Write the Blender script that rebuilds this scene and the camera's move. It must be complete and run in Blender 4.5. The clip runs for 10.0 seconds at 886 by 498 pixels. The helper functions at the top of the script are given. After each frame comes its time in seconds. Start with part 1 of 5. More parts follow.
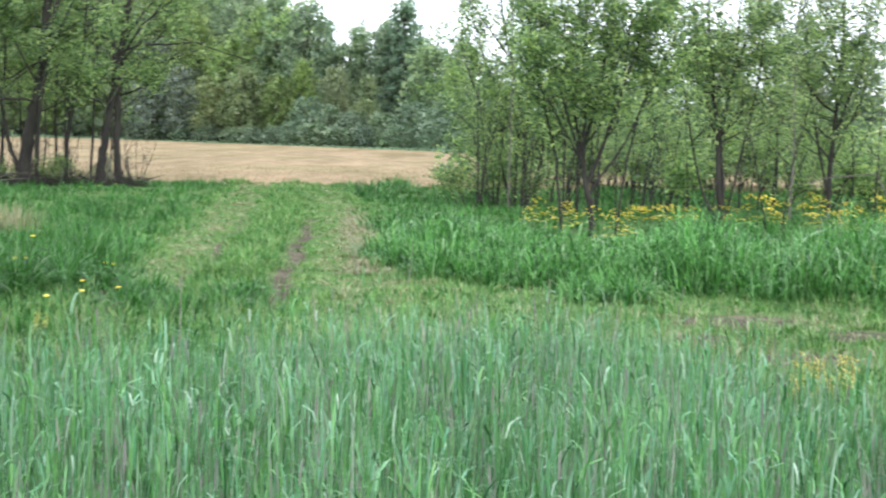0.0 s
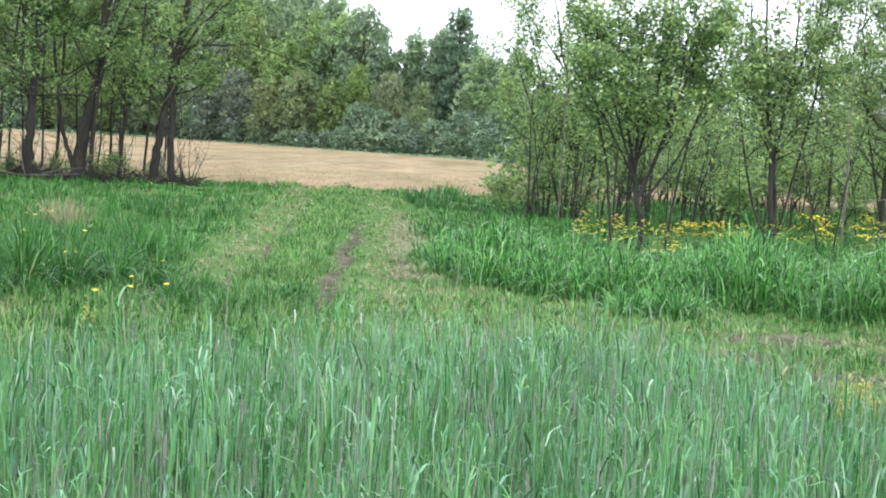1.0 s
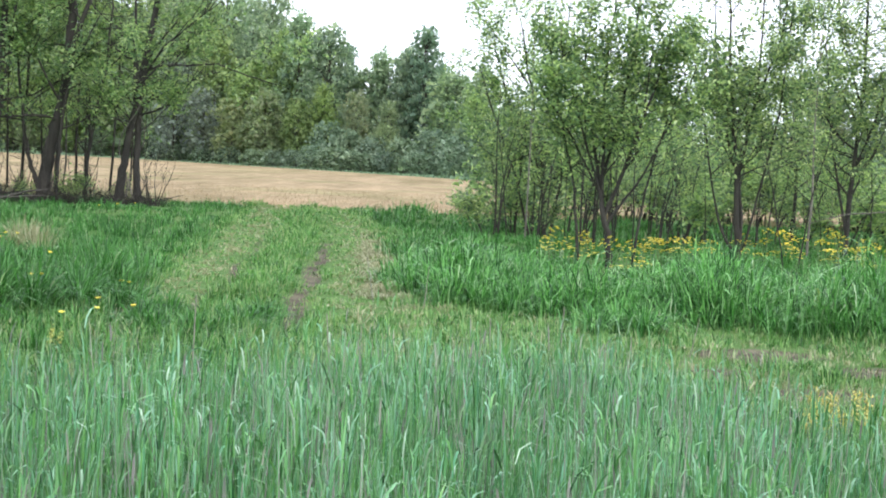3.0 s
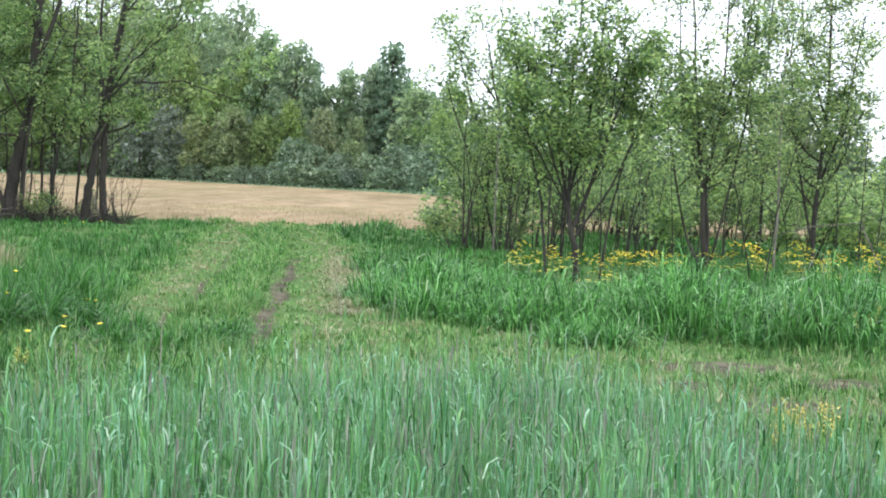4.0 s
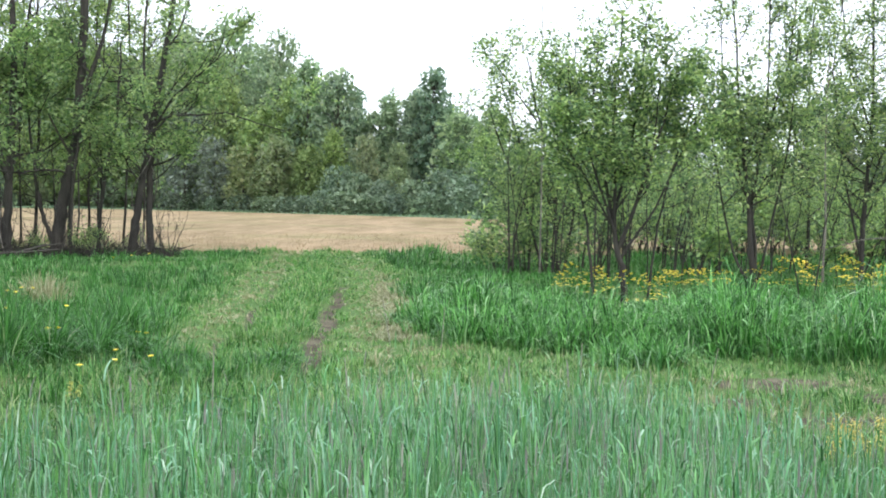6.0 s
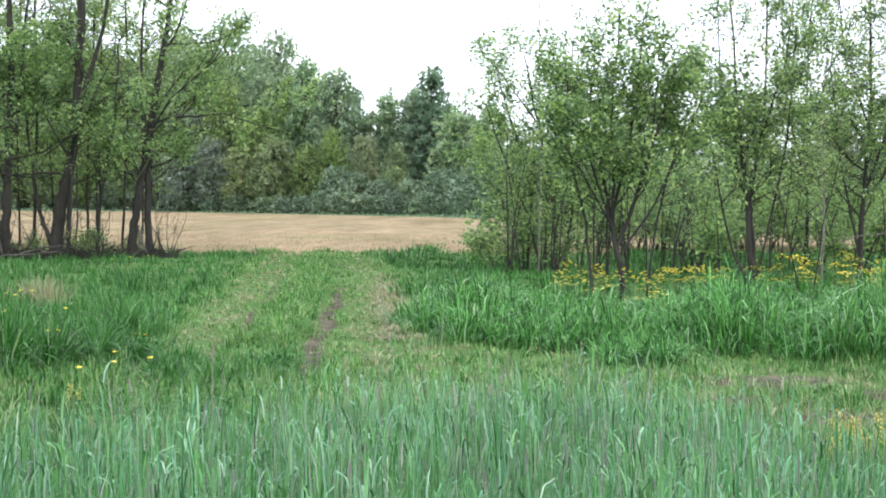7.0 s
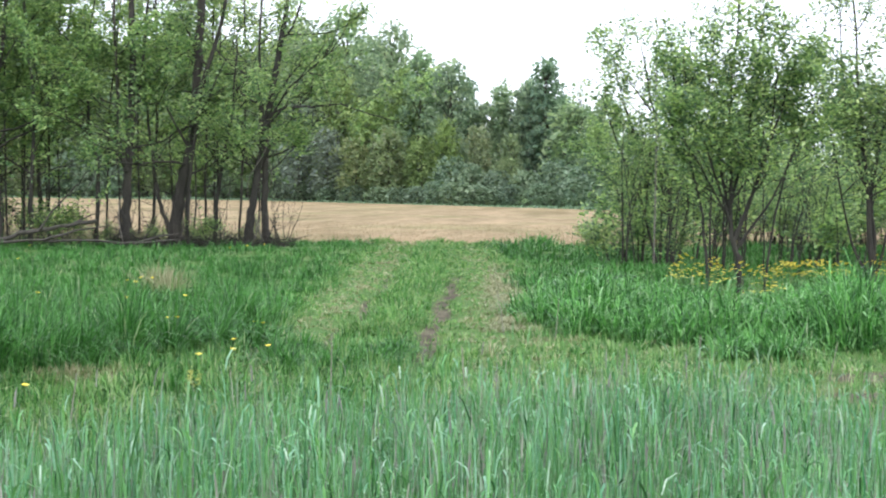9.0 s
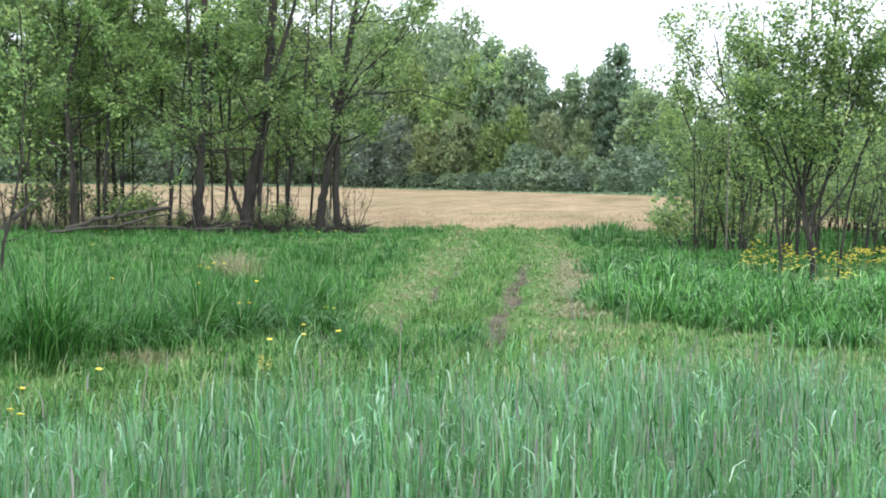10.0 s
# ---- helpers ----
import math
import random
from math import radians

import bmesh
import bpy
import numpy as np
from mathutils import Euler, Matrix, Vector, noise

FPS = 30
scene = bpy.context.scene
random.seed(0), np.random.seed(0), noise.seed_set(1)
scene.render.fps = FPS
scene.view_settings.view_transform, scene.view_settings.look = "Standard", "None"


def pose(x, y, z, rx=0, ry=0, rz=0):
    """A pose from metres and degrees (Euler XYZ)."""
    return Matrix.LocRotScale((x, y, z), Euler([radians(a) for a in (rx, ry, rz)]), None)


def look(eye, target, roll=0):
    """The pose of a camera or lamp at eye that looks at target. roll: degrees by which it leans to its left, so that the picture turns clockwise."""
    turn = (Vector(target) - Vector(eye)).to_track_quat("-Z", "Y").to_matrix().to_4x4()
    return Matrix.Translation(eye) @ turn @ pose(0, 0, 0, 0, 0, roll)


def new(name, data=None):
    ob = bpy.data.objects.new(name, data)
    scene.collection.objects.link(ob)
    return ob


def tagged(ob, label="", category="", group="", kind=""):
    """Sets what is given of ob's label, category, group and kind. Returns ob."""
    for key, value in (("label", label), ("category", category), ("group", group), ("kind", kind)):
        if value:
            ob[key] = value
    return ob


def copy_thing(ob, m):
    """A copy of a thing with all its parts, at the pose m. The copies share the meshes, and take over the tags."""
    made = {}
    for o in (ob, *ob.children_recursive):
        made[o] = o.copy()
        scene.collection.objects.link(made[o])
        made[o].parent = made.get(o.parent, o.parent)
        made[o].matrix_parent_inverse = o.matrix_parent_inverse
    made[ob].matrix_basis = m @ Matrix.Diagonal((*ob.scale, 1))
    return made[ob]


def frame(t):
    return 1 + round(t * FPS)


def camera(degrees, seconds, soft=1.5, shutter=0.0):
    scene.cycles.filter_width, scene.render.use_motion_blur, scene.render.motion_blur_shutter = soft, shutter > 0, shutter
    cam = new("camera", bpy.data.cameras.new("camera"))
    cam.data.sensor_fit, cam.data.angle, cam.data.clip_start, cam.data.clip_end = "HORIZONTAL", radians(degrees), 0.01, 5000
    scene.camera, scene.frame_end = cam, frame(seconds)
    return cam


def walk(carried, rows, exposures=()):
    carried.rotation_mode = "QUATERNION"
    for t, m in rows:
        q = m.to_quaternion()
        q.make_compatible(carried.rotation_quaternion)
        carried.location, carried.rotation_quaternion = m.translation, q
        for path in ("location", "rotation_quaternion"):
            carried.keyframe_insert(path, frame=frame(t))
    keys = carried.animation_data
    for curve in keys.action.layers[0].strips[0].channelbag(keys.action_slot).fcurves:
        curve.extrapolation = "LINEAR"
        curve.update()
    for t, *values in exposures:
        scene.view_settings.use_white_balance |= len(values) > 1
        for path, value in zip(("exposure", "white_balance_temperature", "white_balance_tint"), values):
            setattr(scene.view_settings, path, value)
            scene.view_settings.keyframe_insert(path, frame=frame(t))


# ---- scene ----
cam = camera(31.28, 10.0, soft=1.88, shutter=0.3)
# seconds, eye x y z, yaw to the left, pitch, roll
PATH = [
    (0, -0.006, 0.000, 1.657, -1.224, -4.542, 1.231),
    (0.2, -0.004, 0.000, 1.653, 0.325, -4.432, 1.731),
    (0.3, -0.003, 0.000, 1.652, 0.818, -4.353, 1.770),
    (0.5, -0.001, 0.000, 1.648, 1.210, -4.273, 2.144),
    (0.8, 0.001, 0.000, 1.646, 0.865, -4.269, 2.816),
    (1, 0.002, 0.000, 1.645, 0.559, -4.280, 3.082),
    (1.5, 0.001, 0.000, 1.649, -0.030, -4.285, 2.440),
    (2, -0.001, 0.000, 1.647, -0.283, -4.158, 2.194),
    (2.5, -0.005, 0.000, 1.645, -0.436, -3.887, 2.434),
    (2.7, -0.003, 0.000, 1.645, -0.439, -3.756, 2.502),
    (3.8, 0.006, 0.000, 1.645, -1.510, -3.091, 2.576),
    (4, 0.008, 0.000, 1.645, -1.712, -2.964, 2.205),
    (4.5, -0.013, 0.000, 1.645, -1.649, -2.636, 1.763),
    (4.8, -0.014, 0.000, 1.642, -1.248, -2.460, 1.515),
    (5, -0.014, 0.000, 1.640, -0.888, -2.323, 1.153),
    (5.5, -0.008, 0.000, 1.645, -0.263, -2.177, 0.833),
    (5.7, -0.007, 0.000, 1.645, -0.082, -2.122, 0.611),
    (6.8, -0.004, 0.000, 1.645, -0.003, -2.171, 0.540),
    (7, -0.003, 0.000, 1.645, -0.081, -2.153, 0.118),
    (7.5, 0.000, 0.000, 1.650, 0.000, -2.168, 0.000),
    (8, -0.005, 0.000, 1.643, 0.533, -2.215, 0.092),
    (8.3, -0.013, 0.000, 1.645, 1.502, -2.345, 0.255),
    (8.5, -0.018, 0.000, 1.646, 2.207, -2.414, 0.474),
    (8.7, -0.024, 0.000, 1.646, 2.879, -2.447, 0.432),
    (9, -0.034, 0.000, 1.646, 3.993, -2.506, 0.489),
    (9.3, -0.042, 0.000, 1.645, 5.177, -2.648, 0.926),
    (9.5, -0.047, 0.000, 1.645, 5.880, -2.779, 0.905),
    (9.7, -0.036, 0.000, 1.644, 6.402, -2.891, 0.550),
    (10, -0.020, 0.000, 1.643, 6.574, -3.012, 0.408),
]


def aim(x, y, z, yaw, pitch, roll):
    a, b = radians(yaw), radians(pitch)
    way = Vector((-math.sin(a) * math.cos(b), math.cos(a) * math.cos(b), math.sin(b)))
    return look((x, y, z), Vector((x, y, z)) + way * 10, roll)


walk(cam, [(t, aim(*p)) for t, *p in PATH], [(0, 1.07), (2.5, 1.04), (4, 0.97), (8, 0.94), (10, 1.0)])

# ---------------------------------------------------------------- sky and sun
world = bpy.data.worlds.new("overcast_sky")
scene.world = world
world.use_nodes = True
wn, wl = world.node_tree.nodes, world.node_tree.links
sky = wn.new("ShaderNodeTexSky")
sky.sky_type = "NISHITA"
sky.sun_disc = False
sky.sun_elevation, sky.sun_rotation = radians(50), radians(150)
veil = wn.new("ShaderNodeMixRGB")
veil.inputs[0].default_value = 0.82
veil.inputs[2].default_value = (10.9, 11.6, 13.3, 1)
wl.new(sky.outputs[0], veil.inputs[1])
wl.new(veil.outputs[0], wn["Background"].inputs[0])
wn["Background"].inputs[1].default_value = 0.102

sun_data = bpy.data.lights.new("sun", "SUN")
sun_data.energy, sun_data.angle, sun_data.color = 1.15, radians(16), (1.0, 0.97, 0.93)
sun = new("sun", sun_data)
SUN_AZ, SUN_EL = radians(150), radians(50)
sun.matrix_world = look((0, 0, 60), Vector((0, 0, 60)) - Vector((math.sin(SUN_AZ) * math.cos(SUN_EL), math.cos(SUN_AZ) * math.cos(SUN_EL), math.sin(SUN_EL))))

# ---------------------------------------------------------------- materials


def shader(name):
    m = bpy.data.materials.new(name)
    m.use_nodes = True
    n, l = m.node_tree.nodes, m.node_tree.links
    return m, n, l, n["Principled BSDF"]


def ramp(n, l, source, stops):
    r = n.new("ShaderNodeValToRGB")
    while len(r.color_ramp.elements) < len(stops):
        r.color_ramp.elements.new(0.5)
    for e, (p, c) in zip(r.color_ramp.elements, stops):
        e.position, e.color = p, (*c, 1)
    l.new(source, r.inputs[0])
    return r.outputs[0]


def noise_at(n, l, vector, scale, detail=4, rough=0.6):
    t = n.new("ShaderNodeTexNoise")
    t.inputs["Scale"].default_value, t.inputs["Detail"].default_value, t.inputs["Roughness"].default_value = scale, detail, rough
    l.new(vector, t.inputs["Vector"])
    return t.outputs["Fac"]


def mix(n, l, kind, a, b, fac):
    m = n.new("ShaderNodeMixRGB")
    m.blend_type = kind
    for socket, v in ((m.inputs[0], fac), (m.inputs[1], a), (m.inputs[2], b)):
        if isinstance(v, (int, float)):
            socket.default_value = v
        elif isinstance(v, tuple):
            socket.default_value = (*v, 1)
        else:
            l.new(v, socket)
    return m.outputs[0]


def math_node(n, l, op, a, b=0.0):
    m = n.new("ShaderNodeMath")
    m.operation = op
    for socket, v in ((m.inputs[0], a), (m.inputs[1], b)):
        if isinstance(v, (int, float)):
            socket.default_value = v
        else:
            l.new(v, socket)
    return m.outputs[0]


def foliage(name, stops, patch=0.5, thin=0.3, rough=0.55, per_object=False, gloss=0.3):
    """Blades and leaves: colour varies from piece to piece and in patches over the ground; light passes through."""
    m, n, l, b = shader(name)
    geo = n.new("ShaderNodeNewGeometry")
    c = ramp(n, l, geo.outputs["Random Per Island"], stops)
    tex = n.new("ShaderNodeTexCoord")
    p = noise_at(n, l, tex.outputs["Object"], patch, 3)
    c = mix(n, l, "MULTIPLY", c, ramp(n, l, p, [(0.3, (0.80, 0.83, 0.8)), (0.7, (1.22, 1.2, 1.18))]), 1.0)
    if per_object:
        info = n.new("ShaderNodeObjectInfo")
        c = mix(n, l, "MULTIPLY", c, ramp(n, l, info.outputs["Random"], [(0.0, (0.84, 0.88, 0.92)), (0.35, (1.0, 1.0, 0.98)), (0.7, (0.96, 1.05, 0.97)), (1.0, (1.12, 1.12, 0.98))]), 1.0)
    l.new(c, b.inputs["Base Color"])
    b.inputs["Roughness"].default_value = rough
    b.inputs["Specular IOR Level"].default_value = gloss
    tr = n.new("ShaderNodeBsdfTranslucent")
    l.new(mix(n, l, "MULTIPLY", c, (1.08, 1.13, 0.85), 1.0), tr.inputs[0])
    ms = n.new("ShaderNodeMixShader")
    ms.inputs[0].default_value = thin
    l.new(b.outputs[0], ms.inputs[1])
    l.new(tr.outputs[0], ms.inputs[2])
    l.new(ms.outputs[0], n["Material Output"].inputs[0])
    return m


def bark(name, dark, light, scale=9.0):
    m, n, l, b = shader(name)
    tex = n.new("ShaderNodeTexCoord")
    st = n.new("ShaderNodeMapping")
    st.inputs["Scale"].default_value = (1, 1, 0.18)
    l.new(tex.outputs["Object"], st.inputs[0])
    f = noise_at(n, l, st.outputs[0], scale, 6, 0.7)
    c = ramp(n, l, f, [(0.32, dark), (0.68, light)])
    moss = noise_at(n, l, tex.outputs["Object"], 1.3, 4)
    c = mix(n, l, "MIX", c, (0.045, 0.05, 0.025), ramp(n, l, moss, [(0.5, (0, 0, 0)), (0.75, (0.6, 0.6, 0.6))]))
    l.new(c, b.inputs["Base Color"])
    b.inputs["Roughness"].default_value = 0.9
    bump = n.new("ShaderNodeBump")
    bump.inputs["Strength"].default_value, bump.inputs["Distance"].default_value = 1.0, 0.06
    l.new(f, bump.inputs["Height"])
    l.new(bump.outputs[0], b.inputs["Normal"])
    return m


def plain(name, color, rough=0.7, var=0.25, scale=30.0):
    m, n, l, b = shader(name)
    tex = n.new("ShaderNodeTexCoord")
    f = noise_at(n, l, tex.outputs["Object"], scale, 4)
    lo, hi = tuple(c * (1 - var) for c in color), tuple(min(1, c * (1 + var)) for c in color)
    l.new(ramp(n, l, f, [(0.3, lo), (0.7, hi)]), b.inputs["Base Color"])
    b.inputs["Roughness"].default_value = rough
    return m


RYE = foliage("rye_blade", [(0.0, (0.017, 0.07, 0.026)), (0.18, (0.052, 0.18, 0.045)), (0.34, (0.145, 0.34, 0.095)), (0.5, (0.08, 0.25, 0.13)), (0.66, (0.18, 0.395, 0.145)), (0.8, (0.145, 0.34, 0.21)), (0.955, (0.27, 0.45, 0.31)), (1.0, (0.42, 0.54, 0.42))], 1.6, 0.22, 0.34, gloss=0.45)
RYE_STEM = foliage("rye_stem", [(0.0, (0.055, 0.16, 0.055)), (0.4, (0.14, 0.31, 0.125)), (0.6, (0.19, 0.34, 0.17)), (0.74, (0.185, 0.185, 0.175)), (0.9, (0.24, 0.215, 0.215)), (1.0, (0.40, 0.40, 0.34))], 0.8, 0.2, 0.5)
TALL = foliage("tall_grass_blade", [(0.0, (0.011, 0.050, 0.014)), (0.35, (0.045, 0.165, 0.038)), (0.6, (0.112, 0.325, 0.068)), (0.88, (0.19, 0.43, 0.125)), (0.97, (0.30, 0.50, 0.25)), (1.0, (0.51, 0.57, 0.40))], 0.7, 0.2, 0.32, gloss=0.35)
MEADOW = foliage("meadow_grass_blade", [(0.0, (0.011, 0.052, 0.011)), (0.4, (0.036, 0.138, 0.024)), (0.75, (0.080, 0.242, 0.053)), (0.95, (0.15, 0.345, 0.109)), (1.0, (0.36, 0.40, 0.253))], 0.5, 0.34, 0.38, gloss=0.4)
SHORT = foliage("short_grass_blade", [(0.0, (0.032, 0.105, 0.027)), (0.4, (0.115, 0.255, 0.067)), (0.8, (0.235, 0.395, 0.135)), (1.0, (0.38, 0.40, 0.235))], 2.2, 0.3, 0.42)
RIDGE = foliage("ridge_grass_blade", [(0.0, (0.018, 0.075, 0.016)), (0.4, (0.075, 0.215, 0.045)), (0.8, (0.15, 0.33, 0.085)), (1.0, (0.33, 0.40, 0.20))], 1.0, 0.3, 0.4)
DEAD = foliage("dead_stalk_grey", [(0.0, (0.10, 0.095, 0.095)), (0.5, (0.19, 0.175, 0.175)), (0.85, (0.27, 0.25, 0.24)), (1.0, (0.36, 0.33, 0.29))], 1.2, 0.1, 0.7)
VERGE = foliage("verge_grass_blade", [(0.0, (0.026, 0.085, 0.020)), (0.4, (0.098, 0.235, 0.058)), (0.8, (0.20, 0.36, 0.115)), (1.0, (0.38, 0.38, 0.22))], 1.6, 0.34, 0.4)
DRY = foliage("dry_grass", [(0.0, (0.20, 0.20, 0.10)), (0.6, (0.31, 0.305, 0.185)), (1.0, (0.46, 0.44, 0.31))], 0.5, 0.2, 0.7)
STUBBLE = foliage("straw_stubble", [(0.0, (0.22, 0.165, 0.10)), (0.6, (0.33, 0.26, 0.165)), (1.0, (0.42, 0.35, 0.23))], 0.08, 0.15, 0.75)
LEAF_LEFT = foliage("leaf_yellow_green", [(0.0, (0.088, 0.15, 0.08)), (0.5, (0.205, 0.315, 0.135)), (0.9, (0.39, 0.485, 0.21)), (1.0, (0.48, 0.55, 0.30))], 1.0, 0.58, 0.4, True, 0.4)
LEAF_RIGHT = foliage("leaf_green", [(0.0, (0.068, 0.115, 0.076)), (0.4, (0.175, 0.268, 0.13)), (0.8, (0.355, 0.465, 0.19)), (0.95, (0.50, 0.575, 0.255)), (1.0, (0.61, 0.66, 0.42))], 1.3, 0.56, 0.4, True, 0.5)
# Far wood: distance haze is mixed into these leaf colours, paler and greyer.
LEAF_FAR = foliage("leaf_woodland_hazed", [(0.0, (0.155, 0.215, 0.165)), (0.5, (0.255, 0.34, 0.225)), (0.85, (0.37, 0.455, 0.30)), (1.0, (0.47, 0.53, 0.39))], 0.3, 0.5, 0.6, True)
LEAF_OLIVE = foliage("leaf_grey_green", [(0.0, (0.075, 0.12, 0.085)), (0.5, (0.165, 0.23, 0.165)), (1.0, (0.32, 0.385, 0.305))], 0.3, 0.35, 0.6, True)
LEAF_BRIGHT = foliage("leaf_fresh_green", [(0.0, (0.11, 0.165, 0.065)), (0.5, (0.215, 0.305, 0.12)), (1.0, (0.36, 0.44, 0.19))], 0.3, 0.45, 0.6, True)
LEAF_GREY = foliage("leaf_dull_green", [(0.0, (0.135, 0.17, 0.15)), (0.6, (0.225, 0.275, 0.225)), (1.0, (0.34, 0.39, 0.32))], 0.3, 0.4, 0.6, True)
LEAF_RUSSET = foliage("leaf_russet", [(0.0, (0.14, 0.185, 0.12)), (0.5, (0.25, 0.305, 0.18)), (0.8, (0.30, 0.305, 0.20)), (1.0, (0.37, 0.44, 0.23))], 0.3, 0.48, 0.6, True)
NEEDLE = foliage("leaf_dark_green_hazed", [(0.0, (0.115, 0.18, 0.135)), (0.6, (0.185, 0.28, 0.195)), (1.0, (0.28, 0.38, 0.255))], 0.3, 0.4, 0.6, True)
BARK_DARK = bark("bark_dark", (0.013, 0.012, 0.010), (0.058, 0.051, 0.042))
BARK_GREY = bark("bark_grey", (0.10, 0.09, 0.075), (0.27, 0.25, 0.21), 14)
BARK_DEAD = bark("bark_dead", (0.03, 0.027, 0.023), (0.105, 0.092, 0.08), 12)
PALE_YELLOW = plain("pale_yellow_flower", (0.47, 0.48, 0.13), 0.8, 0.25, 60)
YELLOW = plain("yellow_petal", (0.70, 0.57, 0.045), 0.6, 0.2, 60)
DEAD_STALK = plain("dead_stalk", (0.23, 0.22, 0.17), 0.8, 0.3, 40)
STALK = plain("green_stalk", (0.12, 0.20, 0.06), 0.6, 0.3, 20)
OCHRE = plain("ochre_seed_head", (0.56, 0.48, 0.14), 0.8, 0.25, 60)

FIELD_Y = 40.5


def track_left(y):
    return np.interp(y, [10, 14, 17, 19.7, 25, 31.8, 40], [-2.7, -2.85, -3.0, -3.16, -3.4, -3.78, -4.2])


def track_right(y):
    return np.interp(y, [10, 14, 17, 18.9, 28, 40], [-0.1, -0.25, -0.42, -0.55, -0.94, -1.9])


def rut_gap(x, y):
    """Distance to the nearer wheel rut; the one on the right is worn barer."""
    r = x - np.interp(y, [8, 12, 16.5, 25, 30, 40], [-1.0, -1.2, -1.35, -1.6, -1.9, -2.8]) - 0.05 * np.sin(y * 1.7)
    q = x - np.interp(y, [8, 12, 19, 28, 40], [-1.9, -2.1, -2.39, -2.84, -3.6]) - 0.06 * np.sin(y * 1.3 + 2)
    return np.minimum(np.abs(r), np.abs(q) * 1.25 + 0.05)


BARE = [(2.95, 13.8, 0.6, 0.5), (2.4, 12.4, 0.30, 0.4), (2.8, 11.4, 0.35, 0.4), (3.2, 11.2, 0.40, 0.4), (3.7, 12.8, 0.35, 0.4)]


def dryness(x, y):
    """How much of the cut grass lies dead and pale: worn bands beside the wheel ruts."""
    a = (x - track_left(y)) / (track_right(y) - track_left(y))
    w = 0.6 * np.exp(-((a - 0.14) / 0.14) ** 2) + np.interp(y, [15, 18, 25, 30], [0.3, 1.0, 0.9, 0.35]) * np.exp(-((a - 0.95) / 0.13) ** 2) + 0.12 * np.exp(-((a - 0.4) / 0.08) ** 2)
    w = w * np.interp(y, [10, 15, 34, 40], [0.3, 1.0, 0.9, 0.5])
    for cx, cy, rx, ry in BARE + [(-4.15, 12.4, 0.45, 0.25), (-0.2, 16.4, 0.5, 0.4)]:
        w = np.maximum(w, 1.0 * np.exp(-((x - cx) / rx) ** 2 - ((y - cy) / ry) ** 2))
    return w


def bareness(x, y):
    """How far the turf is worn away or dried out at a place, from 0 to 1."""
    w = np.clip(1.25 - rut_gap(x, y) / 0.15, 0, 1) * ((y > 9) & (y < 41)) * np.interp(y, [9, 14, 15.5, 21, 25, 31, 40], [0.1, 0.3, 1.0, 1.0, 0.8, 0.3, 0.15]) * (0.92 + 0.12 * np.sin(y * 1.9 + 0.5))
    for cx, cy, rx, ry in BARE:
        w = np.maximum(w, np.clip(1.5 - ((x - cx) / rx) ** 2 - ((y - cy) / ry) ** 2, 0, 1) * 0.9)
    return w


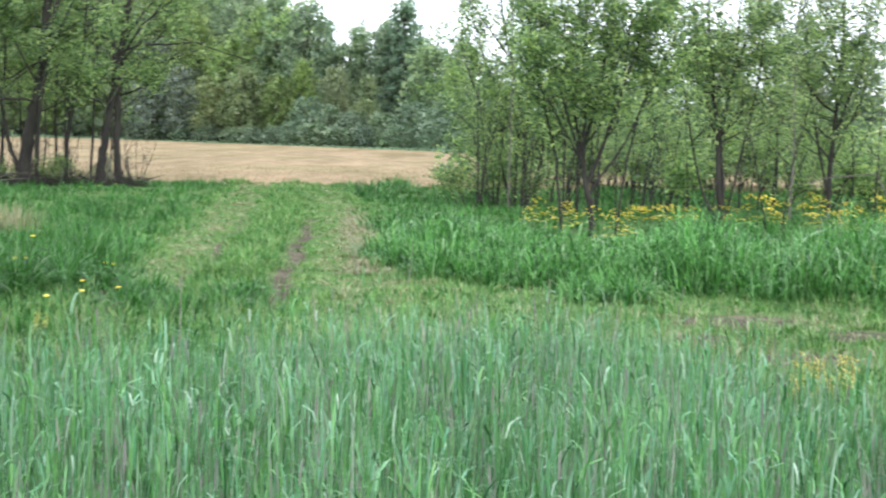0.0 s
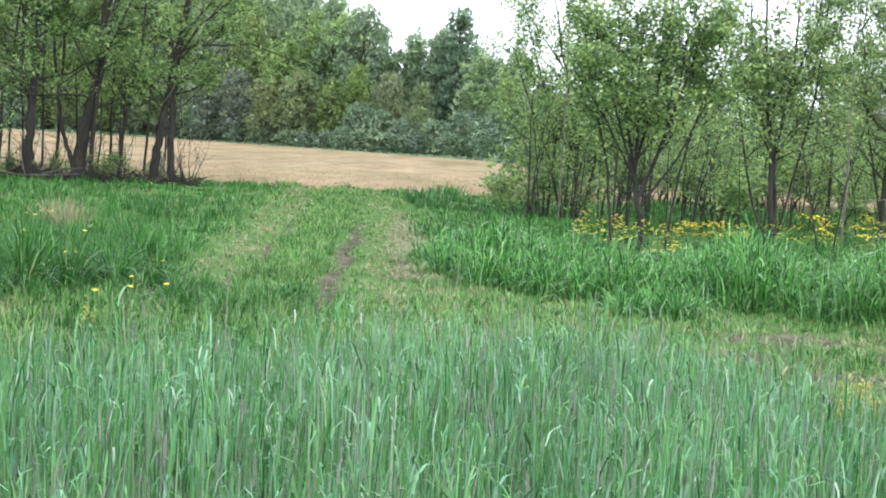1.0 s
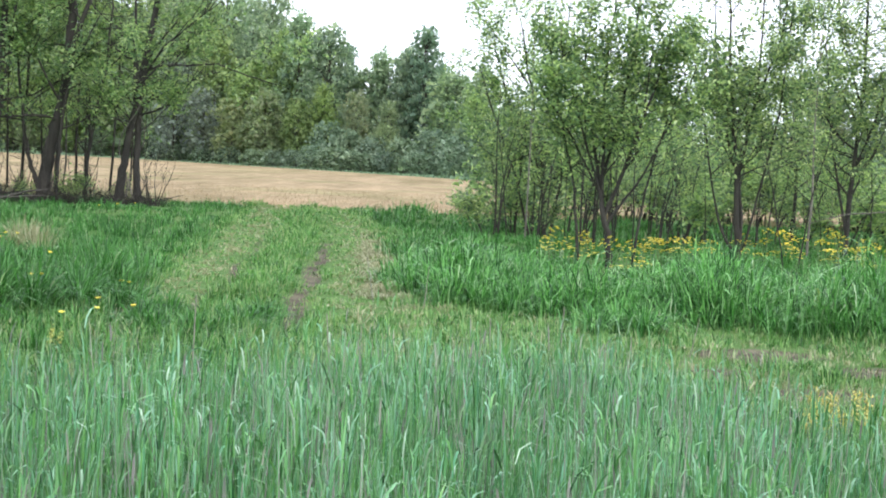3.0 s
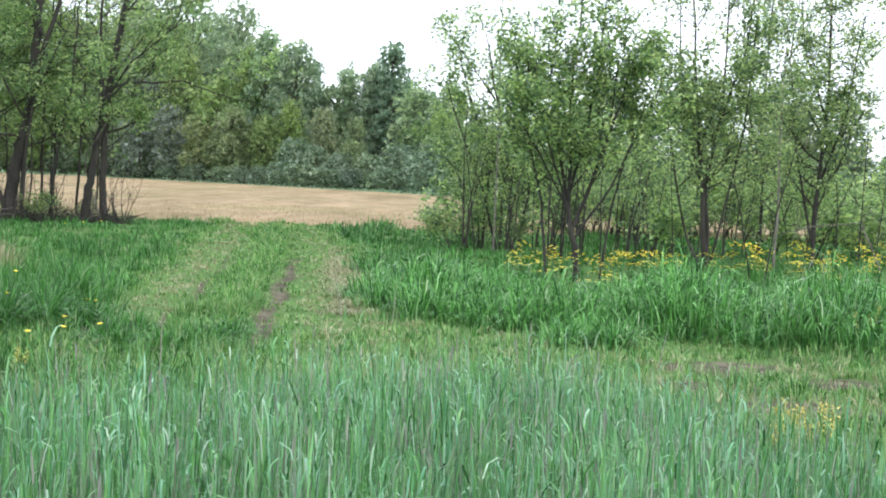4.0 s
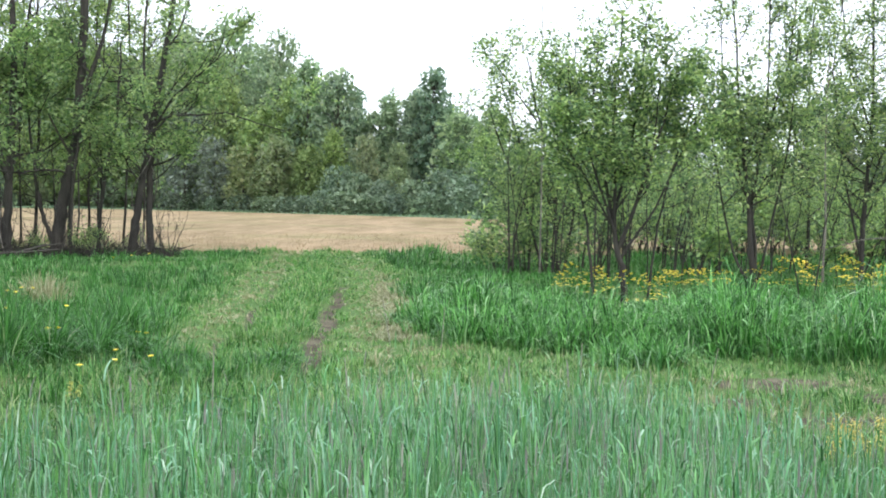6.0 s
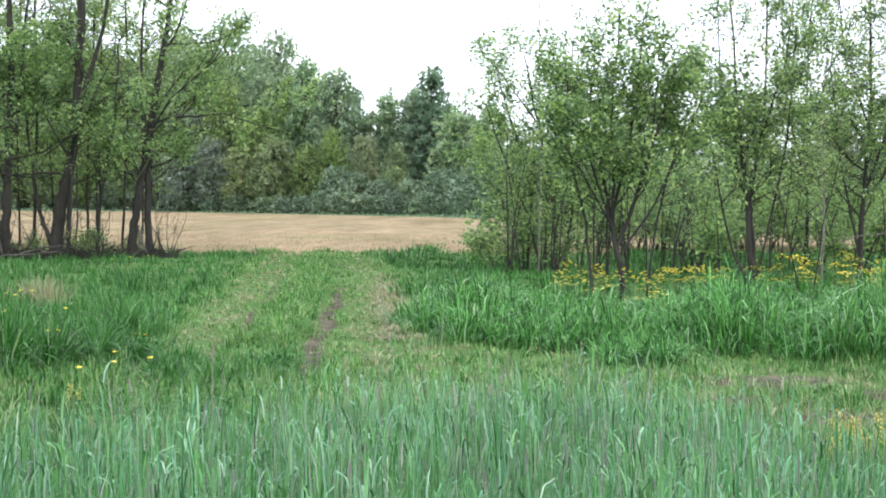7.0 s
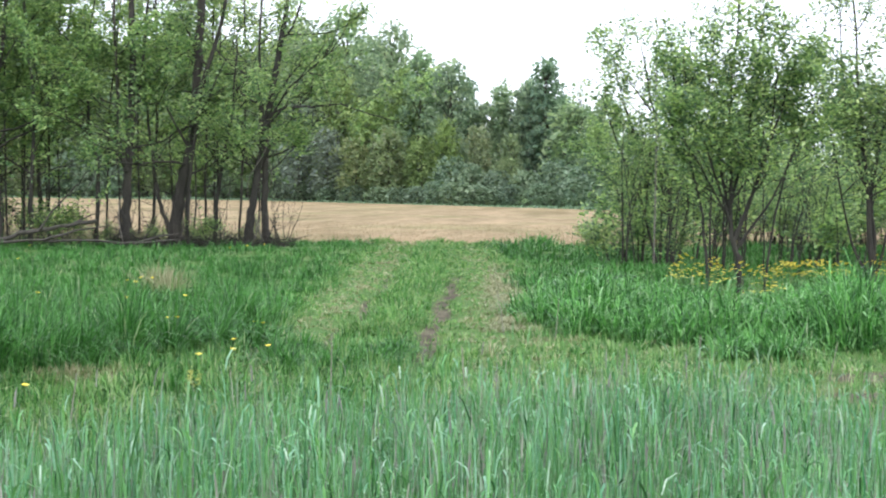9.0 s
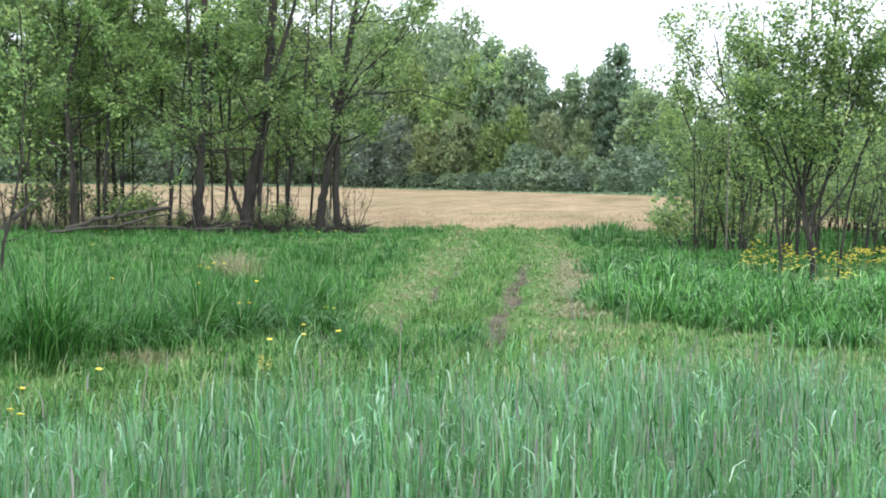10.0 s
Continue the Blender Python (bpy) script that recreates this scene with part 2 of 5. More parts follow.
def ground_material():
    m, n, l, b = shader("ground_soil_and_turf")
    tex = n.new("ShaderNodeTexCoord")
    o = tex.outputs["Object"]
    sep = n.new("ShaderNodeSeparateXYZ")
    l.new(o, sep.inputs[0])
    fine, mid, big = noise_at(n, l, o, 9.0, 8, 0.7), noise_at(n, l, o, 1.1, 5), noise_at(n, l, o, 0.12, 3)
    turf = mix(n, l, "MIX", ramp(n, l, fine, [(0.3, (0.048, 0.10, 0.03)), (0.7, (0.118, 0.205, 0.06))]), (0.20, 0.18, 0.09), ramp(n, l, mid, [(0.55, (0, 0, 0)), (0.8, (0.7, 0.7, 0.7))]))
    worn = n.new("ShaderNodeAttribute")
    worn.attribute_name = "bare_earth"
    wear = math_node(n, l, "ADD", worn.outputs["Fac"], math_node(n, l, "MULTIPLY", math_node(n, l, "SUBTRACT", fine, 0.5), 1.0))
    soil = mix(n, l, "MIX", ramp(n, l, fine, [(0.3, (0.05, 0.043, 0.031)), (0.7, (0.115, 0.098, 0.07))]), (0.18, 0.165, 0.11), ramp(n, l, noise_at(n, l, o, 3.0, 5), [(0.48, (0, 0, 0)), (0.62, (0.8, 0.8, 0.8))]))
    c = mix(n, l, "MIX", turf, soil, ramp(n, l, wear, [(0.3, (0, 0, 0)), (0.65, (1, 1, 1))]))
    # straw-coloured field beyond the grass
    st = n.new("ShaderNodeMapping")
    st.inputs["Scale"].default_value = (0.32, 0.06, 1)
    l.new(o, st.inputs[0])
    rows = noise_at(n, l, st.outputs[0], 1.0, 6, 0.65)
    straw = mix(n, l, "MULTIPLY", ramp(n, l, fine, [(0.25, (0.245, 0.188, 0.115)), (0.75, (0.35, 0.28, 0.185))]), ramp(n, l, rows, [(0.32, (0.62, 0.60, 0.50)), (0.5, (0.95, 0.92, 0.87)), (0.68, (1.18, 1.11, 1.06))]), 1.0)
    streaks = noise_at(n, l, st.outputs[0], 4.5, 5, 0.7)
    straw = mix(n, l, "MULTIPLY", straw, ramp(n, l, streaks, [(0.34, (0.78, 0.77, 0.70)), (0.5, (1.0, 0.99, 0.97)), (0.66, (1.16, 1.14, 1.12))]), 1.0)
    straw = mix(n, l, "MIX", straw, (0.17, 0.19, 0.07), ramp(n, l, big, [(0.48, (0, 0, 0)), (0.68, (0.42, 0.42, 0.42))]))
    edge = math_node(n, l, "ADD", sep.outputs[1], math_node(n, l, "MULTIPLY", math_node(n, l, "SUBTRACT", mid, 0.5), 3.0))
    edge = math_node(n, l, "ADD", edge, -FIELD_Y)
    c = mix(n, l, "MIX", c, straw, ramp(n, l, edge, [(0.0, (0, 0, 0)), (0.9, (1, 1, 1))]))
    verge = n.new("ShaderNodeAttribute")
    verge.attribute_name = "verge"
    c = mix(n, l, "MIX", c, ramp(n, l, fine, [(0.3, (0.05, 0.10, 0.03)), (0.7, (0.12, 0.19, 0.06))]), verge.outputs["Fac"])
    l.new(c, b.inputs["Base Color"])
    b.inputs["Roughness"].default_value = 0.95
    b.inputs["Specular IOR Level"].default_value = 0.1
    bump = n.new("ShaderNodeBump")
    bump.inputs["Strength"].default_value, bump.inputs["Distance"].default_value = 0.7, 0.05
    l.new(fine, bump.inputs["Height"])
    l.new(bump.outputs[0], b.inputs["Normal"])
    return m


GROUND = ground_material()

# ---------------------------------------------------------------- mesh tools
rng = np.random.default_rng(7)


def mesh_of(name, verts, quads=None, tris=None):
    """A mesh from arrays of corners, four-sided and three-sided faces."""
    me = bpy.data.meshes.new(name)
    verts = np.asarray(verts, np.float32).reshape(-1, 3)
    quads = np.zeros((0, 4), np.int32) if quads is None else np.asarray(quads, np.int32).reshape(-1, 4)
    tris = np.zeros((0, 3), np.int32) if tris is None else np.asarray(tris, np.int32).reshape(-1, 3)
    loops = np.concatenate([quads.ravel(), tris.ravel()]).astype(np.int32)
    starts = np.concatenate([np.arange(len(quads)) * 4, len(quads) * 4 + np.arange(len(tris)) * 3]).astype(np.int32)
    me.vertices.add(len(verts))
    me.vertices.foreach_set("co", verts.ravel())
    me.loops.add(len(loops))
    me.loops.foreach_set("vertex_index", loops)
    me.polygons.add(len(starts))
    me.polygons.foreach_set("loop_start", starts)
    me.update(calc_edges=True)
    me.validate()
    return me


def thing_mesh(name, me, material, parent=None, label=""):
    me.materials.append(material)
    ob = new(name, me)
    if parent:
        ob.parent = parent
    return tagged(ob, label)


def ground_z(x, y):
    """Gently uneven ground that falls a little past the meadow."""
    x, y = np.asarray(x, float), np.asarray(y, float)
    z = 0.05 * np.sin(x * 0.45 + 1.0) * np.sin(y * 0.31) * np.clip(y / 15, 0, 1)
    z = z + 0.13 * np.exp(-((x - 3.55) / 0.75) ** 2 - ((y - 20.6) / 1.6) ** 2) + 0.12 * np.exp(-((x - 0.95) / 0.8) ** 2 - ((y - 18.6) / 0.9) ** 2)
    z = z * np.clip(1 - (y - 38) / 10, 0, 1) - 0.0045 * np.clip(y - 42, 0, 400)
    return z - 0.06 * np.exp(-(rut_gap(x, y) / 0.16) ** 2) * (y > 9) * (y < 41)


def blades(x, y, height, width, lean, z0=0.0, seg=3, droop=0.6, az=None):
    """Curved, tapering ribbons rooted on the ground: corners, four-sided and three-sided faces."""
    k = len(x)
    az = rng.uniform(0, 2 * np.pi, k) if az is None else az
    face = az + np.pi / 2 + rng.normal(0, 0.7, k)
    base = np.stack([x, y, ground_z(x, y) + z0], 1)
    out = np.stack([np.cos(az), np.sin(az), np.zeros(k)], 1)
    side = np.stack([np.cos(face), np.sin(face), np.zeros(k)], 1)
    lean = np.broadcast_to(lean, (k,)) * rng.uniform(0.2, 1.6, k)
    rows = []
    for i in range(seg + 1):
        s = i / seg
        c = base + out * (height * lean * s ** 1.8)[:, None]
        c[:, 2] += height * (s - droop * np.clip(lean, 0, 0.9) * s ** 2.5)
        if i < seg:
            w = width * (0.75 + 0.5 * s if s < 0.5 else 1.0 - 0.9 * (s - 0.5))
            rows += [c - side * w[:, None] / 2, c + side * w[:, None] / 2]
        else:
            rows += [c]
    per = 2 * seg + 1
    v = np.stack(rows, 1).reshape(-1, 3)
    o = np.arange(k)[:, None] * per
    q = np.concatenate([o + np.array([[2 * i, 2 * i + 1, 2 * i + 3, 2 * i + 2]]) for i in range(seg - 1)]) if seg > 1 else None
    t = o + np.array([[2 * seg - 2, 2 * seg - 1, 2 * seg]])
    return v, q, t


def joined(parts):
    vs, qs, ts, o = [], [], [], 0
    for v, q, t in parts:
        vs.append(v)
        if q is not None and len(q):
            qs.append(q + o)
        if t is not None and len(t):
            ts.append(t + o)
        o += len(v)
    return np.concatenate(vs), np.concatenate(qs) if qs else None, np.concatenate(ts) if ts else None


def patchy(x, y, scale, seed=0.0):
    """Smooth unevenness over the ground, from 0 to 1."""
    return np.array([noise.noise((a * scale + seed, b * scale, seed)) for a, b in zip(x, y)]) * 0.5 + 0.5


def tube(points, radii, sides=6):
    """A tapering tube through points."""
    p = [Vector(q) for q in points]
    v, q = [], []
    for i, c in enumerate(p):
        d = (p[min(i + 1, len(p) - 1)] - p[max(i - 1, 0)]).normalized()
        a = d.cross(Vector((0.31, 0.95, 0.05)))
        a = a.normalized() if a.length > 1e-4 else Vector((1, 0, 0))
        b = d.cross(a)
        for s in range(sides):
            an = 2 * math.pi * s / sides
            v.append(c + (a * math.cos(an) + b * math.sin(an)) * radii[i])
    for i in range(len(p) - 1):
        for s in range(sides):
            q.append((i * sides + s, i * sides + (s + 1) % sides, (i + 1) * sides + (s + 1) % sides, (i + 1) * sides + s))
    return np.array([tuple(c) for c in v]), np.array(q), None


def leaves(anchors, count, size, spread, flat=0.6, broad=0.24):
    """Small folded kite-shaped leaves scattered about twigs."""
    a = np.asarray(anchors)[rng.integers(0, len(anchors), count)] + rng.normal(0, 1, (count, 3)) * spread
    d = rng.normal(0, 1, (count, 3))
    d[:, 2] = d[:, 2] * 0.6 - 0.25
    d /= np.linalg.norm(d, axis=1)[:, None]
    up = rng.normal(0, flat, (count, 3)) + (0, 0, 1)
    side = np.cross(d, up)
    side /= np.linalg.norm(side, axis=1)[:, None] + 1e-9
    nrm = np.cross(side, d)
    s = size * rng.uniform(0.6, 1.35, count)[:, None]
    v = np.stack([a - d * s * 0.5, a + side * s * broad + nrm * s * 0.08, a + d * s * 0.5, a - side * s * broad + nrm * s * 0.08], 1).reshape(-1, 3)
    return v, np.arange(count * 4).reshape(-1, 4), None


def bent(points, radius0, radius1, wiggle, steps=4, rough=0.1):
    """Points of a stem made finer and a little crooked, with radii."""
    pts = [Vector(p) for p in points]
    out = []
    for a, b in zip(pts, pts[1:]):
        for i in range(steps):
            out.append(a.lerp(b, i / steps) + Vector(rng.normal(0, wiggle, 3)) * (0 if not out else 1))
    out.append(pts[-1])
    m = len(out) - 1
    return out, [(radius0 + (radius1 - radius0) * (i / m) ** 0.8) * float(rng.uniform(1 - rough, 1 + rough)) for i in range(m + 1)]


def offshoot(start, way, length, radius, twigs, rise=0.25):
    """A branch with its twigs: tubes, and places for leaves."""
    way = Vector(way).normalized()
    pts, p, d = [Vector(start)], Vector(start), way.copy()
    for i in range(5):
        d = (d + Vector(rng.normal(0, 0.16, 3)) + Vector((0, 0, rise * 0.3))).normalized()
        p = p + d * length / 5
        pts.append(p.copy())
    parts = [tube(pts, [radius * (1 - 0.16 * i) for i in range(6)], 4)]
    spots = [pts[3].lerp(pts[5], f) for f in (0, 0.3, 0.6, 0.9, 1.0)] + [pts[2].lerp(pts[3], 0.5)]
    for j in range(twigs):
        f = rng.uniform(0.3, 1.0) * 5
        i = min(int(f), 4)
        q = pts[i].lerp(pts[i + 1], f - i)
        dd = (d + Vector(rng.normal(0, 0.75, 3)) + Vector((0, 0, 0.15))).normalized()
        m = length * rng.uniform(0.25, 0.5)
        e1 = q + dd * m * 0.5
        e2 = e1 + (dd + Vector(rng.normal(0, 0.3, 3))).normalized() * m * 0.5
        parts.append(tube([q, e1, e2], [radius * 0.4, radius * 0.28, radius * 0.12], 3))
        spots += [q.lerp(e1, 0.5), e1, e1.lerp(e2, 0.5), e2, e2]
    return joined(parts), spots


def tree(name, base, stems, branches, reach, leaf_mat, bark_mat, leaf_count, leaf_size, low=1.5, spread=0.12, twigs=6, label="", category="tree", group="", own_branches=True, fill=0.12, gaps=2.3, airy=(90.0, 91.0), cut=-0.17, rise=(0.35, 1.5)):
    """stems: rows of (points, thick, thin), standing on base. Parts: trunk and further stems, branches, crown."""
    root = tagged(new(name), label, category, group)
    root.location = base
    spots, bits, solid = [], [], []
    for i, (points, thick, thin) in enumerate(stems):
        pts, rad = bent(points, thick, thin, thick * (0.25 if thick < 0.09 else 0.10), rough=0.1 if thick < 0.09 else 0.05)
        sides = 12 if thick > 0.09 else 8 if thick > 0.05 else 6
        v, q, t = tube(pts, rad, sides)
        if thick > 0.09:
            # furrowed bark and flaring foot
            ring = v[:len(pts) * sides].reshape(len(pts), sides, 3)
            axis = np.array([tuple(p) for p in pts])[:, None, :]
            rib = rng.normal(0, 0.09, (1, sides, 1)) + rng.normal(0, 0.045, (len(pts), sides, 1))
            flare = 1 + (0.45 * np.exp(-np.arange(len(pts)) * 1.3) if i == 0 else np.zeros(len(pts)))[:, None, None]
            v[:len(pts) * sides] = (axis + (ring - axis) * (1 + rib) * flare).reshape(-1, 3)
        if own_branches:
            thing_mesh("trunk" if i == 0 else "stem", mesh_of("trunk", v, q, t), bark_mat, root)
        solid.append((v, q, t))
        for p in pts[len(pts) // 2:]:
            spots += [p] * (2 if p.z > low + 0.4 else 0)
        share = max(1, round(branches / len(stems)))
        usable = [j for j, p in enumerate(pts) if p.z > low + 0.15]
        if not usable:
            continue
        for k in range(share):
            j = usable[min(len(usable) - 1, int((k + rng.random()) / share * len(usable)))]
            az = rng.uniform(0, 2 * np.pi)
            high = (pts[j].z - low) / max(0.1, pts[-1].z - low)
            m = reach * (1.1 - 0.4 * high) * rng.uniform(0.6, 1.25)
            geo, s = offshoot(pts[j], (math.cos(az), math.sin(az), rng.uniform(*rise)), m, max(0.006, min(rad[j] * 0.5, 0.012 * m + 0.006)), twigs)
            bits.append(geo)
            spots += s
    for geo in bits if own_branches else ():
        thing_mesh("branch", mesh_of("branch", *geo), bark_mat, root)
    if bits and not own_branches:
        thing_mesh("trunk", mesh_of("trunk", *joined(bits + solid)), bark_mat, root)
    spots = [p for p in spots if rng.random() < min(1.0, fill + 0.42 * (p[2] - low)) * np.interp(p[2], airy, (1.0, 0.45)) and noise.noise((Vector(p) + Vector(base)) * gaps) > cut]
    if leaf_count:
        thing_mesh("crown", mesh_of("crown", *leaves([tuple(s) for s in spots], leaf_count, leaf_size, spread)), leaf_mat, root)
    return root


# ---------------------------------------------------------------- ground
def wood_edge(x):
    return np.interp(x, [-90, -60, -28, -10, 3, 30, 70], [168, 165, 156, 133, 113, 100, 92])


def ground():
    xs = np.concatenate([np.linspace(-2500, -100, 10), np.arange(-90, -12, 3), np.concatenate([np.arange(-12, -4, 0.4), np.arange(-4, 0.5, 0.045), np.arange(0.5, 12.01, 0.25)]), np.arange(14, 91, 3), np.linspace(100, 2500, 10)])
    ys = np.concatenate([np.linspace(-2500, -30, 10), np.arange(-20, 4, 4), np.arange(4, 14, 0.36), np.arange(14, 27, 0.13), np.arange(27, 46, 0.36), np.arange(47, 260, 2.5), np.linspace(270, 2800, 12)])
    gx, gy = np.meshgrid(xs, ys)
    gz = ground_z(gx, gy)
    v = np.stack([gx, gy, gz], -1).reshape(-1, 3)
    w = len(xs)
    i, j = np.meshgrid(np.arange(w - 1), np.arange(len(ys) - 1))
    a = (j * w + i).ravel()
    me = mesh_of("ground", v, np.stack([a, a + 1, a + w + 1, a + w], 1))
    me.polygons.foreach_set("use_smooth", [True] * len(me.polygons))
    worn = me.attributes.new("bare_earth", "FLOAT", "POINT")
    worn.data.foreach_set("value", bareness(v[:, 0], v[:, 1]).astype(np.float32))
    verge = me.attributes.new("verge", "FLOAT", "POINT")
    verge.data.foreach_set("value", np.clip((v[:, 1] - wood_edge(v[:, 0]) + 8) / 5, 0, 1).astype(np.float32))
    return thing_mesh("ground", me, GROUND)


tagged(ground(), "uneven meadow ground with rutted farm track and straw field", "ground", kind="structure")


# ---------------------------------------------------------------- rye in front
def rye_edge(x):
    return np.interp(x, [-4.5, -2.5, -1.8, -0.5, 0.6, 1.1, 1.5, 2.2, 3.2], [6.0, 6.2, 6.6, 8.0, 8.4, 8.0, 7.1, 5.7, 4.6])


def rye():
    k = 28500
    x, y = rng.uniform(-5.2, 3.8, k), rng.uniform(1.6, 9.5, k)
    inner = (x > -0.46 * y - 0.7) & (x < 0.36 * y + 0.8)
    sparse = np.clip(1.2 - 0.45 * (2.9 - y), 0.15, 1) * np.where(inner, 1.0, 0.3)
    m = rng.random(k) < sparse
    x, y = x[m], y[m]
    out = 3500
    x, y = np.append(x, rng.normal(-1.5, 3.2, out)), np.append(y, rng.normal(0.5, 3.2, out))
    k = len(x)
    keep = (y < rye_edge(x) + rng.normal(0, 0.45, k)) & (np.hypot(x, y + 0.4) > 1.2 + 0.3 * rng.random(k))
    x, y = x[keep], y[keep]
    k = len(x)
    h = 0.74 * rng.uniform(0.72, 1.1, k) * np.clip(1.06 - 0.16 * np.exp((y - rye_edge(x)) * 1.5), 0.55, 1.1) * (0.55 + 0.5 * patchy(x, y, 1.1, 9.0) + 0.4 * patchy(x, y, 2.6, 4.0))
    stems = blades(x, y, h * 1.08, rng.uniform(0.005, 0.009, k), 0.13, seg=2)
    tufts = []
    slim = np.interp(y, [3.5, 6, 9], [0.72, 0.9, 1.0])
    for j in range(3):
        m = rng.random(k) < 0.9
        z0 = h[m] * rng.uniform(0.0, 0.75, m.sum())
        hh = np.minimum((h[m] - z0) * rng.uniform(0.6, 1.2, m.sum()), 0.34)
        tufts.append(blades(x[m] + rng.normal(0, 0.012, m.sum()), y[m] + rng.normal(0, 0.012, m.sum()), hh, rng.uniform(0.0042, 0.0088, m.sum()) * slim[m], (0.22, 0.16, 0.13, 0.11)[j], z0, seg=3, droop=0.9))
    for j in range(4):
        m = rng.random(k) < 0.7
        z0 = h[m] * rng.uniform(0.25, 0.9, m.sum())
        tufts.append(blades(x[m], y[m], rng.uniform(0.06, 0.18, m.sum()), rng.uniform(0.006, 0.0108, m.sum()) * slim[m], (0.4, 0.55, 0.65, 0.8)[j], z0, seg=3, droop=(1.2, 1.2, 0.9, 0.8)[j]))
    thing = tagged(new("rye"), "dense blue-green young rye standing upright in front", "crop", kind="stuff")
    thing_mesh("stalk", mesh_of("rye_stalks", *stems), RYE_STEM, thing)
    thing_mesh("blade", mesh_of("rye_blades", *joined(tufts)), RYE, thing)
    m = rng.random(k) < 0.10
    ears = blades(x[m], y[m], rng.uniform(0.07, 0.13, m.sum()), np.full(m.sum(), 0.0075), 0.2, h[m] * 0.97, seg=3)
    thing_mesh("ear", mesh_of("rye_ears", *ears), RYE_STEM, thing)


rye()


# ---------------------------------------------------------------- mown strip, track and tall grass
def left_front(x):
    return np.interp(x, [-12, -7, -5, -4.2, -3.7, -3.25, -3.0, -2.6], [9.9, 10.2, 10.9, 12.4, 14.0, 15.7, 17.6, 20.0])


def right_front(x):
    return np.interp(x, [-0.6, 0.3, 0.95, 1.5, 2.2, 2.7, 3.4, 4.2, 12], [18.6, 17.0, 16.8, 15.9, 15.6, 16.4, 15.6, 14.8, 13.7])


def tall_grass(name, label, side, count, per):
    """Tussocks of arching blades."""
    if side < 0:
        x, y = rng.uniform(-17, -2.2, count), 9.8 + 29.7 * rng.random(count) ** 1.1
        fx = rng.uniform(-7.5, -3.0, 650)
        x, y, count = np.append(x, fx), np.append(y, left_front(fx) + 1.5 * rng.random(650)), count + 650
        keep = (x < track_left(y) - 0.15 + rng.normal(0, 0.12, count)) & (y > left_front(x) + rng.normal(0, 0.25, count)) & (x > -0.46 * y)
        fade = np.interp(y, [11, 14, 17, 20, 28, 38], [1.05, 0.95, 0.72, 0.58, 0.45, 0.34])
    else:
        x, y = rng.uniform(-2.5, 16.5, count), 13.5 + 27.5 * rng.random(count) ** 1.1
        # thicker stand along the front
        fx = rng.uniform(0.0, 6.5, 900)
        x, y, count = np.append(x, fx), np.append(y, right_front(fx) + 2.4 * rng.random(900)), count + 900
        keep = (x > track_right(y) + 0.12 + rng.normal(0, 0.12, count)) & (y > right_front(x) + rng.normal(0, 0.3, count)) & (x < 0.40 * y)
        fade = np.interp(y, [13, 17.5, 20.5, 25, 32, 40], [0.85, 0.95, 0.68, 0.46, 0.46, 0.5])
    x, y, fade = x[keep], y[keep], fade[keep]
    clump = patchy(x, y, 0.55, side * 3.0)
    broad = patchy(x, y, 0.2, side * 5.0 + 2.0)
    front = np.exp(-np.maximum(y - (left_front(x) if side < 0 else right_front(x)), 0) / 1.0)
    tall = (0.60 if side < 0 else 0.50) * fade * (0.22 + (0.25 + 0.5 * (side < 0)) * front + (0.6 + 1.1 * broad) * clump) * rng.uniform(0.65, 1.3, len(x))
    # hollow before the many-stemmed tree
    tall = tall * (1 - 0.6 * np.exp(-((x - 2.5) / 1.1) ** 2 - ((y - 21.8) / 2.6) ** 2))
    tall = tall * ((0.4 + 1.25 * np.clip((patchy(x, y, 1.2, side * 7.0) - 0.3) * 2.0, 0.0, 1.1)) if side < 0 else (0.3 + 1.7 * np.clip((patchy(x, y, 1.1, side * 7.0) - 0.3) * 2.0, 0.0, 1.1)))
    tx, ty, th = np.repeat(x, per), np.repeat(y, per), np.repeat(tall, per)
    k = len(tx)
    az = rng.uniform(0, 2 * np.pi, k)
    r = np.abs(rng.normal(0, 0.10, k))
    tx, ty = tx + np.cos(az) * r, ty + np.sin(az) * r
    h = th * rng.uniform(0.55, 1.15, k)
    w = (0.0080 if side < 0 else 0.0098) * np.interp(ty, [11, 20, 40], [1.0, 1.2, 1.8]) * rng.uniform(0.6, 1.4, k)
    keep = (ty < 29) | (rng.random(k) < 0.6)
    tx, ty, th, az, h, w, k = tx[keep], ty[keep], th[keep], az[keep], h[keep], w[keep], int(keep.sum())
    near = ty < 23
    # grass near the thicket gets a darker green: the thicket's shade as colour
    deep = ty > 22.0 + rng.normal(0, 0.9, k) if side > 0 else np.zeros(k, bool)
    z0 = np.zeros(k)
    lean = np.full(k, 0.48 if side < 0 else 0.3)
    if side > 0:
        leaf = (rng.random(k) < 0.68) & near
        z0[leaf] = (th * rng.uniform(0.0, 0.62, k))[leaf]
        h[leaf] = (th * rng.uniform(0.35, 0.62, k))[leaf]
        lean[leaf] = 0.95
        w[leaf] *= 1.15
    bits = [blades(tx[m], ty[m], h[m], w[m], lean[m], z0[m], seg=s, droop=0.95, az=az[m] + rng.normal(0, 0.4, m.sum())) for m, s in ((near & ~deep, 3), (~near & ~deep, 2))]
    tagged(thing_mesh(name, mesh_of(name, *joined(bits)), MEADOW if side < 0 else TALL), label, "grass", kind="stuff")
